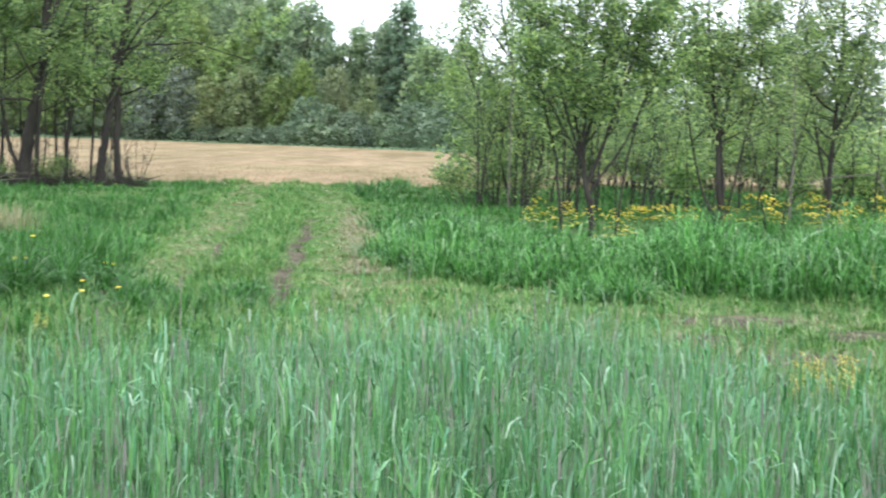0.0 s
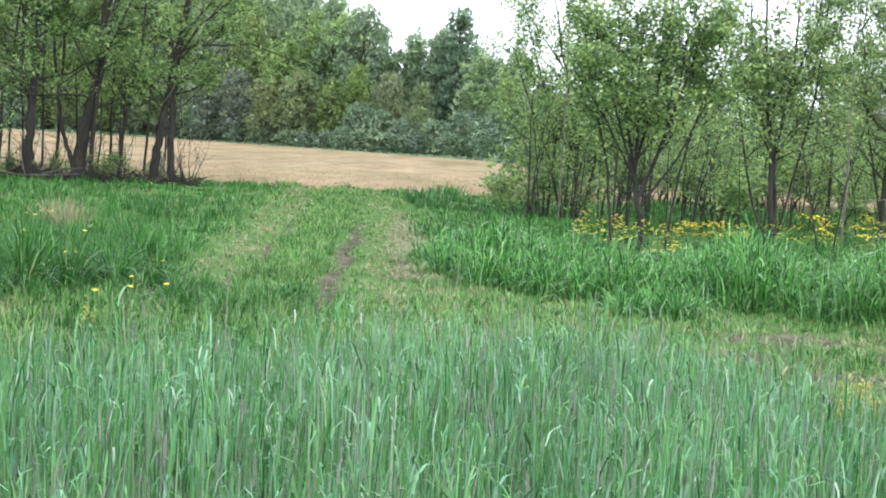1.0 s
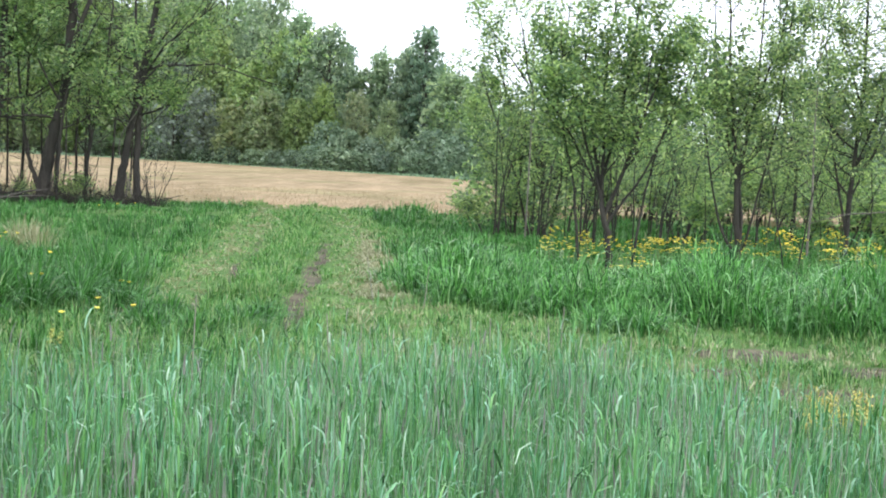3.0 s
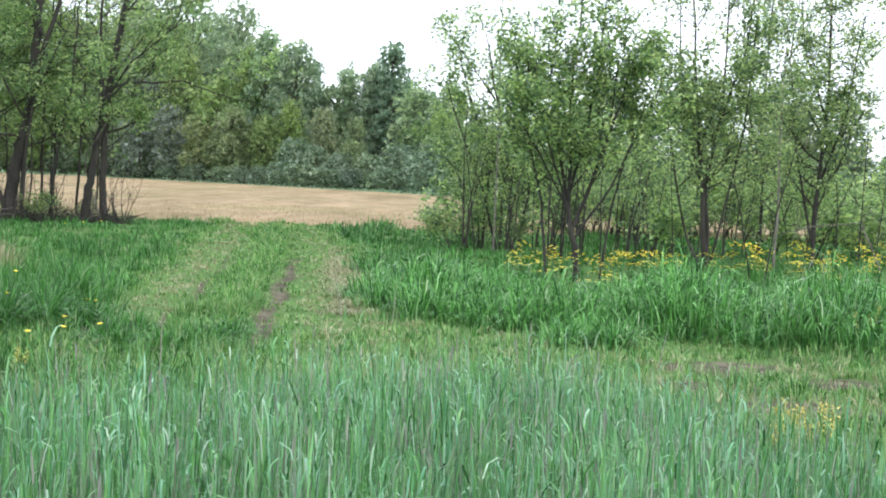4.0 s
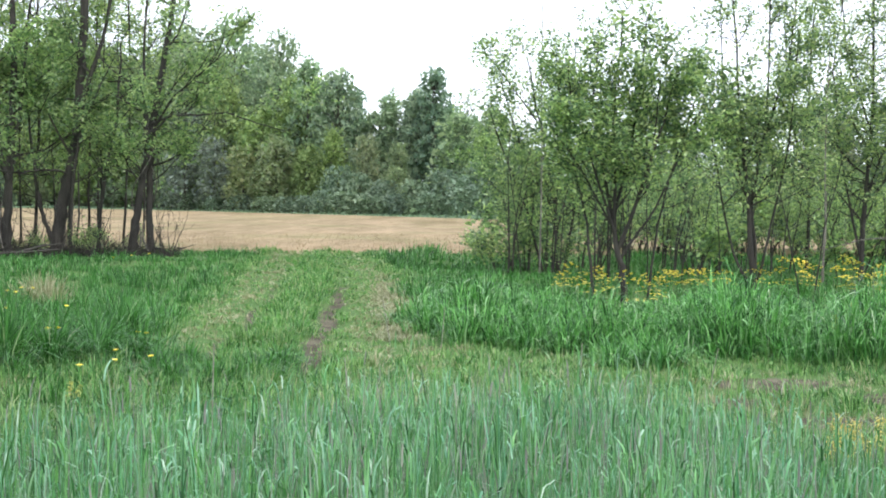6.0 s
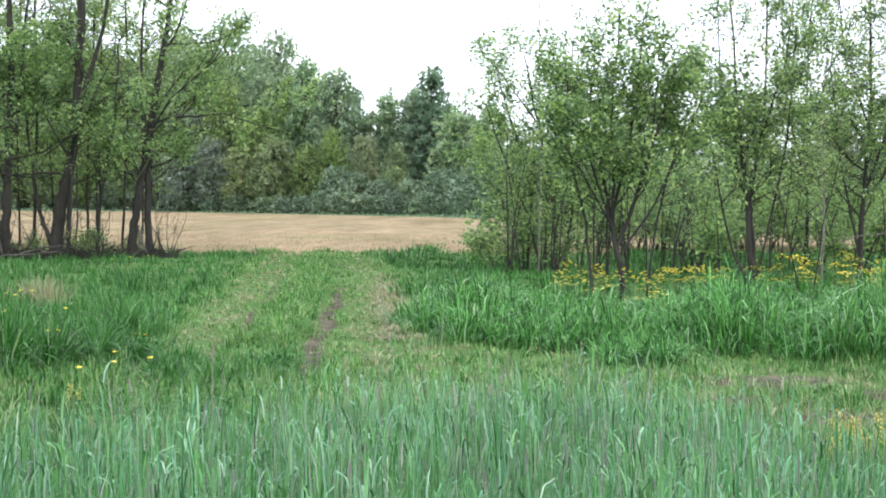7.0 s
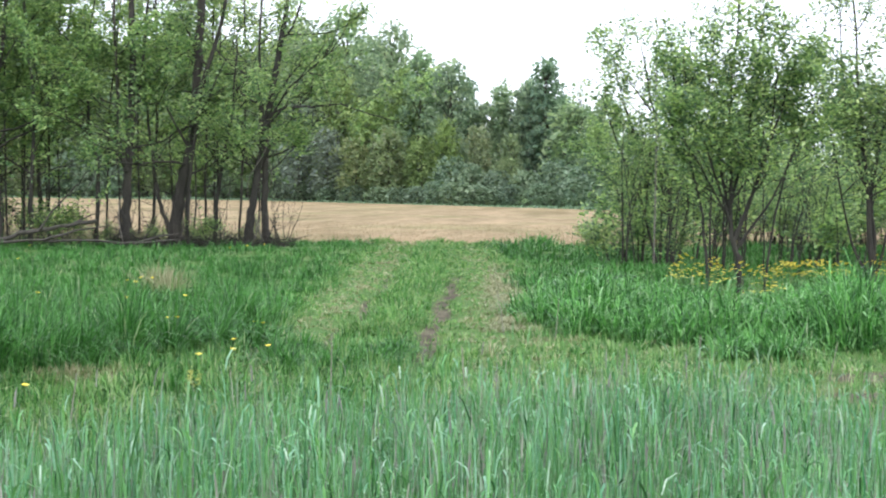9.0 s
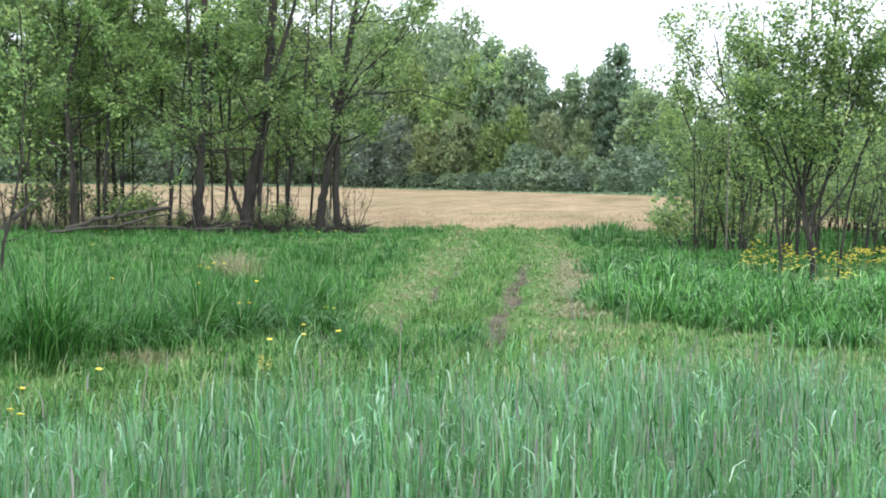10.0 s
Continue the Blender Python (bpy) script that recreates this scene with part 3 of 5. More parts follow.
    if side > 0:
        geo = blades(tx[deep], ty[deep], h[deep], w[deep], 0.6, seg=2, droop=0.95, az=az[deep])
        tagged(thing_mesh("thicket_grass", mesh_of("thicket_grass", *geo), MEADOW), "long grass at the thicket's foot, darker green for its shade", "grass", kind="stuff")


tall_grass("tall_grass_west", "lush tall green meadow grass beside the track", -1, 5000, 32)
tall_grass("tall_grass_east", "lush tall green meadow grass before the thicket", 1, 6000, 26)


def short_grass():
    k, per = 30000, 8
    x, y = rng.uniform(-9, 8, k), 4.5 + 37 * rng.random(k) ** 1.35
    sy = rng.uniform(17.3, 27, 800)
    x, y = np.append(x, track_right(sy) + rng.normal(0.02, 0.12, 800)), np.append(y, sy)
    k = len(x)
    track = (x > track_left(y) - 0.4) & (x < track_right(y) + 0.4)
    strip = (y > rye_edge(x) - 0.8) & np.where(x < -1.6, y < left_front(x) + 0.8, y < right_front(x) + 0.8)
    keep = (track | strip & ((x > -1.8) | (rng.random(k) < 0.55))) & (rng.random(k) > bareness(x, y) * 0.92) & (np.abs(x) < 0.44 * y)
    x, y = x[keep], y[keep]
    c, d, e = patchy(x, y, 2.6, 5.0), patchy(x, y, 0.8, 8.0), patchy(x, y, 1.9, 11.0)
    dead = rng.random(len(x)) < np.clip(0.025 + 0.3 * ((x > -0.3) & (y > 10.5) & (y < right_front(x) - 0.2)) * e + 1.1 * dryness(x, y) * (0.2 + 1.4 * e), 0, 0.85)
    dead |= (np.abs(x - track_right(y) - 0.02) < 0.24) & (y > 17.3) & (y < 27) & (e + 0.3 * rng.random(len(x)) > 0.45)
    a = (x - track_left(y)) / (track_right(y) - track_left(y))
    ridge = np.where((y > 15) & (a > 0) & (a < 1), 0.5 + 0.9 * np.exp(-((a - 0.50) / 0.12) ** 2), 1.0)
    tall = (0.05 + 0.26 * np.clip(c - 0.25, 0, 1) * (0.4 + 1.2 * d)) * rng.uniform(0.6, 1.4, len(x)) * np.interp(y, [6, 9, 13, 16, 40], [2.6, 2.0, 1.3, 1.0, 1.1]) * ridge * (1 - 0.6 * np.clip(dryness(x, y), 0, 1) * (x > 1))
    for name, mat, m, lab in (("short_grass", SHORT, ~dead, "short mown grass tufts along the farm track"), ("dry_thatch", DRY, dead, "dry straw-coloured cut grass on the track")):
        tx, ty, th = np.repeat(x[m], per), np.repeat(y[m], per), np.repeat(tall[m], per)
        n = len(tx)
        az = rng.uniform(0, 2 * np.pi, n)
        r = np.abs(rng.normal(0, 0.05, n))
        w = 0.0075 * np.interp(ty, [6, 15, 40], [0.9, 1.25, 2.4]) * rng.uniform(0.6, 1.4, n)
        flat = name == "dry_thatch"
        hh = np.maximum(th, 0.09 if flat else 0.0) * rng.uniform(0.5, 1.15, n) * (0.8 if flat else 1.0)
        thing_mesh(name, mesh_of(name, *blades(tx + np.cos(az) * r, ty + np.sin(az) * r, hh, w, 1.2 if flat else 0.6, seg=2, az=az)), mat)
        tagged(bpy.data.objects[name], lab, "grass", kind="stuff")


short_grass()


def weedy_verge():
    """Uneven, lush growth between the rye and the tall grass."""
    k = 2900
    x, y = rng.uniform(-6.5, 5.5, k), rng.uniform(7.0, 17.0, k)
    front = np.where(x < -1.6, left_front(x), right_front(x))
    c = patchy(x, y, 0.8, 31.0)
    side = np.where(x < -1.3, 1.0, np.where(x > 0.3, np.interp(x, [2.4, 3.2], [0.25, 0.6]), 0.25))
    keep = (y > rye_edge(x) - 0.3) & (y < front + 0.3) & (rng.random(k) < side * np.where(x < -1.7, c * 2.0 + 0.1, c * 1.5 - 0.1)) & (bareness(x, y) < 0.2) & (dryness(x, y) < 0.35) & (np.abs(x) < 0.44 * y)
    x, y, c, side = x[keep], y[keep], c[keep], side[keep]
    per = 36
    tx, ty = np.repeat(x, per), np.repeat(y, per)
    n = len(tx)
    az, r = rng.uniform(0, 2 * np.pi, n), np.abs(rng.normal(0, 0.10, n))
    h = np.repeat((0.08 + np.where(x < -1.5, 0.33, 0.24) * c) * (0.55 + 0.45 * side) * rng.uniform(0.7, 1.3, len(x)), per) * rng.uniform(0.5, 1.15, n)
    pale = np.repeat((rng.random(len(x)) < np.where(x < -1.5, 0.55, 0.45)) & (patchy(x, y, 1.3, 37.0) > np.where(x < -1.5, 0.33, 0.42)), per)
    bits, light = [blades((tx + np.cos(az) * r)[m], (ty + np.sin(az) * r)[m], h[m], 0.0085 * rng.uniform(0.6, 1.4, m.sum()), 0.6, seg=2, droop=0.8, az=az[m]) for m in (~pale, pale)]
    tagged(thing_mesh("pale_verge_grass", mesh_of("pale_verge_grass", *light), VERGE), "pale green rough grass between rye and meadow", "grass", kind="stuff")
    cy = 14.5 + 23 * rng.random(420) ** 1.2
    ca = rng.normal(0.47, 0.10, 420)
    cx = track_left(cy) + ca * (track_right(cy) - track_left(cy))
    m = bareness(cx, cy) < 0.15
    cx, cy = np.repeat(cx[m], 22), np.repeat(cy[m], 22)
    n = len(cx)
    az, r = rng.uniform(0, 2 * np.pi, n), np.abs(rng.normal(0, 0.09, n))
    ch = (0.06 + 0.22 * patchy(cx, cy, 0.9, 41.0)) * rng.uniform(0.5, 1.2, n)
    ridge = thing_mesh("track_ridge_grass", mesh_of("track_ridge_grass", *blades(cx + np.cos(az) * r, cy + np.sin(az) * r, ch, 0.0095 * np.interp(cy, [15, 38], [1, 1.7]) * rng.uniform(0.6, 1.4, n), 0.7, seg=2, droop=0.8, az=az)), RIDGE)
    tagged(ridge, "fresh green grass on the ridge between the wheel ruts", "grass", kind="stuff")
    thing_mesh("weedy_verge", mesh_of("weedy_verge", *bits), MEADOW)
    tagged(bpy.data.objects["weedy_verge"], "lush uneven weedy grass between rye and meadow", "grass", kind="stuff")


weedy_verge()


def stubble():
    k = 30000
    x, y = rng.uniform(-26, 20, k), 40 + 22 * rng.random(k) ** 1.6
    keep = (x > -0.46 * y) & (x < 0.4 * y)
    x, y = x[keep], y[keep]
    k = len(x)
    thing_mesh("straw_stubble", mesh_of("straw_stubble", *blades(x, y, rng.uniform(0.03, 0.09, k), 0.02 * np.interp(y, [40, 62], [1, 1.3]), 0.6, seg=1)), STUBBLE)
    tagged(bpy.data.objects["straw_stubble"], "pale dry straw stubble covering the open field", "stubble", kind="stuff")


stubble()

# ---------------------------------------------------------------- trees along the meadow's edge, left of the track
rng = np.random.default_rng(21)
EDGE = [
    # base x, base y, stems [(x, z)...], thick, branches, leaves
    (-10.2, 37.0, [([(0, -0.1), (0.02, 0.8), (0.05, 1.9), (0.10, 2.8), (0.14, 4.1), (0.1, 6), (0.0, 9)], 0.15, 0.06), ([(0.04, 1.8), (-0.14, 2.4), (-0.2, 3.6), (-0.3, 5.5), (-0.2, 8)], 0.075, 0.03), ([(0.05, 2.2), (0.3, 3.2), (0.5, 5.5), (0.9, 8.5)], 0.06, 0.02)], 18, 4200),
    (-9.07, 37.2, [([(0, -0.1), (0.07, 0.8), (0.17, 1.45), (0.33, 2.1), (0.46, 2.8), (0.53, 4.1), (0.58, 5.5), (0.65, 10)], 0.185, 0.08), ([(-0.05, 0.25), (-0.28, 0.8), (-0.42, 1.3), (-0.55, 2.2), (-0.7, 3.2), (-0.8, 5)], 0.075, 0.02), ([(0.46, 2.8), (0.7, 3.9), (1.15, 5.5), (1.6, 9)], 0.09, 0.03)], 16, 4200),
    (-8.65, 36.8, [([(0, -0.1), (0.02, 0.9), (0.08, 2.0), (0.2, 3.2)], 0.06, 0.03), ([(0.12, -0.1), (0.2, 0.9), (0.16, 2.0)], 0.035, 0.02)], 6, 500),
    (-8.15, 37.4, [([(0, -0.1), (0.05, 1.0), (0.2, 2.1), (0.45, 3.3), (0.5, 5)], 0.07, 0.02)], 8, 700),
    (-7.27, 37.1, [([(0, -0.1), (0.07, 0.8), (0.16, 1.45), (0.27, 2.1), (0.36, 2.8), (0.6, 4.1), (0.85, 5.5), (1.2, 9.5)], 0.135, 0.05), ([(0.35, 2.6), (0.25, 4.2), (0.3, 6.5)], 0.07, 0.02), ([(0.45, 3.1), (0.9, 3.28), (1.5, 3.3), (2.2, 3.38), (2.9, 3.15), (3.6, 2.95)], 0.038, 0.010),
                   ([(0.3, 2.3), (-0.1, 2.9), (-0.55, 3.2)], 0.03, 0.008), ([(0.3, 2.2), (0.65, 2.5), (1.0, 2.5)], 0.018, 0.006), ([(0.3, 1.9), (-0.1, 2.3), (-0.4, 2.4)], 0.022, 0.008)], 28, 3600),
    (-6.85, 37.3, [([(0, -0.1), (-0.07, 1.0), (-0.04, 2.1), (0.02, 3.0), (0.2, 4.2), (0.7, 7.5)], 0.12, 0.04)], 14, 2600),
    (-10.95, 37.3, [([(0, -0.1), (0.0, 1.8), (-0.25, 2.9), (-0.3, 4.6), (-0.1, 6)], 0.07, 0.02)], 10, 2200),
    (-12.5, 37.0, [([(0, -0.1), (0.0, 1.3), (0.1, 3.2), (-0.2, 6)], 0.08, 0.03)], 12, 2800),
    (-13.2, 36.8, [([(0, -0.1), (-0.05, 1.3), (-0.25, 3.2), (0.1, 5.0), (0.3, 9)], 0.11, 0.04)], 16, 4200),
    (-14.3, 36.5, [([(0, -0.1), (0.0, 1.2), (0.15, 2.8), (0.0, 5)], 0.05, 0.02)], 10, 2400),
    (-14.9, 40.5, [([(0, -0.1), (0.1, 2.0), (0.05, 4.0), (0.2, 8.5)], 0.10, 0.03), ([(0.1, 2.2), (-0.5, 3.8), (-0.8, 6.5)], 0.05, 0.02)], 30, 6500),
    (-13.7, 41.5, [([(0, -0.1), (-0.1, 2.0), (0.1, 4.2), (0.0, 8.5)], 0.09, 0.03), ([(0.0, 2.6), (0.6, 4.0), (0.8, 6.5)], 0.05, 0.02)], 30, 6500),
    (-11.6, 42.0, [([(0, -0.1), (0.1, 2.0), (0.0, 4.2), (0.3, 8.5)], 0.08, 0.03)], 24, 2600),
    (-10.7, 41.6, [([(0, -0.1), (0.05, 2.0), (0.1, 4.2), (0.0, 7.5)], 0.06, 0.025)], 24, 2600),
    (-9.4, 42.2, [([(0, -0.1), (-0.05, 2.0), (0.1, 4.2), (0.2, 7.5)], 0.055, 0.025)], 24, 2600),
    (-8.3, 41.2, [([(0, -0.1), (0.1, 2.0), (0.15, 4.2), (0.1, 7.0)], 0.05, 0.02)], 20, 1600),
    (-15.6, 37.5, [([(0, -0.1), (0.1, 2.0), (-0.1, 4.5), (0.2, 8)], 0.12, 0.04)], 14, 3600),
]
for bx, by, stems, nb, nl in EDGE:
    rows = [([(px, 0.04 * i, pz) for i, (px, pz) in enumerate(pts)], a * 0.84, b) for pts, a, b in stems]
    tree("edge_tree", (bx, by, float(ground_z(bx, by))), rows, nb, 2.4, LEAF_LEFT, BARK_DARK, int(nl * (1.75 if nb != 28 else 1.4)), 0.112, low=3.0 if by > 41 else 1.2, spread=0.11, twigs=8, gaps=1.4, cut=-0.06, airy=(5.6, 7.2), rise=(0.0, 1.1),
         label="dark-trunked young tree with fresh yellow-green leaves at the field's edge", group="trees at the field's edge")

for host, x0, h, turns in ((4, 0.0, 2.6, 1.2), (5, 0.0, 2.2, -1.0), (1, 0.1, 2.0, 0.8), (0, 0.0, 2.4, -0.7)):
    bx, by, stems = EDGE[host][:3]
    axis = stems[0][0]
    pts = []
    for i in range(14):
        z = h * i / 13 - 0.1
        cx = float(np.interp(z, [p[1] for p in axis], [p[0] for p in axis]))
        a = turns * 2 * math.pi * i / 13 - 1.2
        pts.append((cx + math.cos(a) * 0.17, math.sin(a) * 0.17, z))
    root = [o for o in bpy.data.objects if o.name.startswith("edge_tree") and abs(o.location.x - bx) < 0.01][0]
    thing_mesh("vine", mesh_of("vine", *tube(pts, [0.022 - 0.001 * i for i in range(14)], 5)), BARK_GREY, root, "grey climbing vine stem")

# ---------------------------------------------------------------- thicket right of the track
rng = np.random.default_rng(22)
HERO = [
    # base x and y, stems as (points, thick, thin), branches, their reach, leaves
    (2.67, 22.8, [
        ([(0.0, 0.0, -0.1), (-0.09, 0.0, 0.52), (-0.18, 0.0, 1.04), (-0.24, 0.09, 2.28), (-0.11, 0.09, 4.18)], 0.056, 0.011),
        ([(-0.09, 0.0, 0.57), (-0.32, 0.05, 1.71), (-0.52, 0.0, 2.94), (-0.45, 0.0, 3.8)], 0.036, 0.009),
        ([(-0.14, 0.0, 0.76), (0.2, -0.09, 1.71), (0.5, -0.09, 2.66), (0.68, 0.0, 3.42)], 0.038, 0.009),
        ([(-0.2, 0.0, 1.23), (0.05, 0.09, 2.28), (0.18, 0.0, 3.42), (0.23, 0.0, 4.08)], 0.031, 0.009),
        ([(-0.45, 0.18, -0.05), (-0.56, 0.18, 1.14), (-0.85, 0.09, 2.28), (-1.03, 0.0, 3.13)], 0.029, 0.009),
        ([(0.32, 0.23, -0.05), (0.45, 0.18, 1.14), (0.7, 0.18, 2.09), (0.95, 0.09, 2.85)], 0.025, 0.007),
        ([(-0.18, 0.0, 1.04), (-0.68, -0.18, 1.9), (-1.17, -0.27, 2.56)], 0.023, 0.007),
        ([(-0.09, 0.0, 0.66), (0.42, 0.1, 1.4), (0.85, 0.1, 2.35), (1.1, 0.1, 2.95)], 0.026, 0.008),
        ([(-0.05, 0.0, 0.95), (0.3, -0.2, 2.1), (0.42, -0.2, 3.2)], 0.026, 0.008),
        ([(-0.15, 0.0, 0.9), (-0.5, -0.2, 1.9), (-0.85, -0.2, 2.9), (-0.9, -0.2, 3.4)], 0.026, 0.008),
    ], 130, 0.85, 18800),
    (5.08, 25.8, [
        ([(0.0, 0.0, -0.1), (-0.09, 0.0, 1.42), (-0.23, 0.0, 2.85), (-0.46, 0.0, 5.32)], 0.055, 0.011),
        ([(-0.02, 0.0, 0.1), (-0.32, 0.09, 0.66), (-0.55, 0.0, 1.71), (-0.83, 0.0, 3.23)], 0.033, 0.009),
        ([(0.05, 0.0, 0.1), (-0.02, 0.09, 1.52), (0.2, 0.0, 3.04), (0.18, 0.0, 5.7)], 0.041, 0.011),
        ([(0.05, 0.0, 0.1), (0.26, -0.09, 1.14), (0.55, 0.0, 2.47), (0.69, 0.0, 4.27)], 0.031, 0.009),
        ([(-0.14, 0.0, 1.61), (-0.51, 0.09, 3.04), (-0.6, 0.0, 4.75)], 0.028, 0.007),
        ([(0.18, 0.0, 2.66), (0.55, 0.09, 3.8), (0.69, 0.09, 5.32)], 0.026, 0.007),
    ], 96, 1.0, 14000),
    (2.4, 32.5, [
        ([(0, 0, -0.1), (-0.1, 0, 1.5), (-0.4, 0, 3.0), (-0.7, 0, 4.4)], 0.05, 0.012),
        ([(0.1, 0, 0), (0.3, 0, 1.3), (0.2, 0, 2.8), (0.3, 0, 4.8)], 0.042, 0.012),
        ([(-0.3, 0, -0.05), (-0.65, 0, 1.2), (-1.1, 0, 2.3), (-1.45, 0, 3.3)], 0.036, 0.01),
        ([(-0.1, 0, 1.0), (-0.8, 0.1, 2.6), (-1.25, 0.1, 4.0)], 0.03, 0.008),
        ([(-0.4, 0, 3.0), (-1.0, 0, 3.8), (-1.55, 0, 4.5)], 0.02, 0.006),
        ([(0.5, 0.3, -0.05), (0.7, 0.3, 1.5), (0.8, 0.2, 3.4)], 0.034, 0.01),
    ], 90, 1.05, 15640),
    (7.6, 33.0, [
        ([(0, 0, -0.1), (0.03, 0, 1.5), (0.0, 0, 3.2), (0.1, 0, 6.5)], 0.045, 0.012),
        ([(0.03, 0, 1.5), (-0.4, 0, 3.4), (-0.55, 0, 5.4)], 0.03, 0.01),
        ([(0.0, 0, 2.6), (0.5, 0, 4.2), (0.7, 0, 6.0)], 0.026, 0.008),
    ], 66, 1.2, 12000),
    (10.4, 31.0, [
        ([(0, 0, -0.1), (0.1, 0, 2.0), (-0.1, 0, 4.0), (0.2, 0, 6.8)], 0.055, 0.015),
        ([(0.1, 0, 2.0), (0.6, 0, 3.6), (0.9, 0, 5.2)], 0.04, 0.01),
    ], 50, 1.2, 8000),
    (7.95, 30.0, [
        ([(0, 0, -0.1), (0.05, 0, 1.5), (0.2, 0, 3.5), (0.1, 0, 6.2)], 0.055, 0.015),
        ([(0.05, 0, 1.5), (0.5, 0, 2.8), (0.8, 0, 4.8)], 0.036, 0.012),
        ([(0.0, 0, 0.4), (-0.35, 0, 2.0), (-0.6, 0, 4.0)], 0.032, 0.01),
        ([(0.15, 0, 2.8), (-0.3, 0.1, 4.2), (-0.5, 0.1, 6.0)], 0.028, 0.008),
    ], 84, 1.15, 18500),
]
for bx, by, stems, nb, reach, nl in HERO:
    stems = [(pts, thick * (1.05 if i == 0 else 0.85), thin) for i, (pts, thick, thin) in enumerate(stems)]
    tree("thicket_tree", (bx, by, float(ground_z(bx, by))), stems, nb, reach, LEAF_RIGHT, BARK_DARK, int(nl * (1.0 if bx < 7 else 0.8)), 0.080, low=1.1 if by < 27 else 0.7, spread=0.085, twigs=6, gaps=2.8, fill=0.1 if by < 27 else 0.25,
         airy=(2.7, 4.4) if bx < 2.5 else (2.8, 4.6) if bx < 7 else (3.6, 6.0), rise=(0.1, 1.1), cut=-0.45 if by < 27 else -0.28, label="many-stemmed shrubby tree with small fresh green leaves in the thicket", group="thicket trees")


def sapling(height, stems, seed_lean, nl):
    rows = []
    for i in range(stems):
        az = rng.uniform(0, 2 * np.pi)
        s = rng.uniform(0.15, 0.5)
        h = height * rng.uniform(0.75, 1.05)
        d = Vector((math.cos(az), math.sin(az), 0))
        o = d * 0.06
        rows.append(([tuple(o + Vector((0, 0, -0.1))), tuple(o + d * s * 0.25 + Vector((0, 0, h * 0.35))), tuple(o + d * s * 0.9 + Vector((0, 0, h * 0.7))), tuple(o + d * s * 1.6 + Vector((seed_lean, 0, h)))], rng.uniform(0.016, 0.034), 0.007))
    return tree("thicket_sapling", (0, 0, 0), rows, 18, 0.85, LEAF_RIGHT, BARK_DARK, int(nl * 0.85), 0.10, low=0.45, spread=0.12, twigs=4,
                label="slender leafy sapling with dark stem in the thicket", group="thicket saplings", own_branches=False)


protos = [sapling(3.3, 2, 0.1, 1200), sapling(3.7, 3, -0.2, 1400), sapling(2.9, 2, 0.2, 1100), sapling(4.0, 2, 0.0, 1200), sapling(2.4, 4, 0.0, 1300)]
SPOTS = [(1.5, 34.0), (1.75, 32.6), (1.7, 37.0), (2.2, 35.0), (2.5, 38.5), (2.1, 30.8), (1.35, 31.6), (5.2, 34.0), (5.0, 31.2), (5.5, 36.0), (4.6, 33.0), (4.2, 35.5)]
for i in range(46):
    y = rng.uniform(28.5, 44)
    x = rng.uniform(0.07 * y, 0.37 * y + 1.0)
    if x < 6.5 or rng.random() < 0.6:
        SPOTS.append((x, y))
LOW = []
for i in range(34):
    y = rng.uniform(38, 47)
    LOW.append((rng.uniform(0.055 * y, 0.38 * y + 1), y))
for i, (x, y) in enumerate(SPOTS):
    p = protos[i % 5]
    m = pose(x, y, float(ground_z(x, y)), 0, 0, float(rng.uniform(0, 360)))
    if i < 5:
        p.matrix_basis = m
    else:
        c = copy_thing(p, m)
    s = (float(rng.uniform(0.58, 0.95)) if i > 6 else 0.78) * (0.72 if x > 0.19 * y else 1.0)
    (p if i < 5 else c).scale = (s, s, s)
LOW += [(1.15, 31.8), (1.3, 32.5), (1.0, 32.6), (1.7, 33.5), (2.3, 34.5), (3.2, 33.0), (2.7, 36.5), (1.5, 36.0)]
for i in range(52):
    LOW.append((2.5 + 15.5 * (i + float(rng.random())) / 52, float(rng.uniform(41.5, 48))))
for i in range(18):
    LOW.append((5.0 + 9.5 * (i + float(rng.random())) / 18, float(rng.uniform(39, 44))))
for i in range(16):
    y = float(rng.uniform(30, 36))
    LOW.append((float(rng.uniform(0.06 * y, 0.33 * y)), y))
under = []
for i in range(2):
    rows = [([(0.05 * math.cos(a), 0.05 * math.sin(a), -0.05), (0.25 * math.cos(a), 0.25 * math.sin(a), 0.5), (0.5 * math.cos(a), 0.5 * math.sin(a), 1.15)], 0.012, 0.005) for a in rng.uniform(0, 6.28, 4)]
    under.append(tree("undergrowth_bush", (0, 0, 0), rows, 4, 0.6, LEAF_RIGHT, BARK_DARK, 540, 0.125, low=0.12, spread=0.16, twigs=2,
                      label="low leafy bush growing beneath the thicket", category="bush", group="undergrowth bushes", own_branches=False, fill=0.9))
for i, (x, y) in enumerate(LOW):
    m = pose(float(x), float(y), float(ground_z(x, y)), 0, 0, float(rng.uniform(0, 360)))
    c = under[i] if i < 2 else copy_thing(under[i % 2], m)
    c.matrix_basis = m
    s = float(rng.uniform(0.8, 1.5)) * (1.0 if y > 37 else 0.75)
    c.scale = (s * 1.15, s * 1.15, s)

# ---------------------------------------------------------------- far woodland


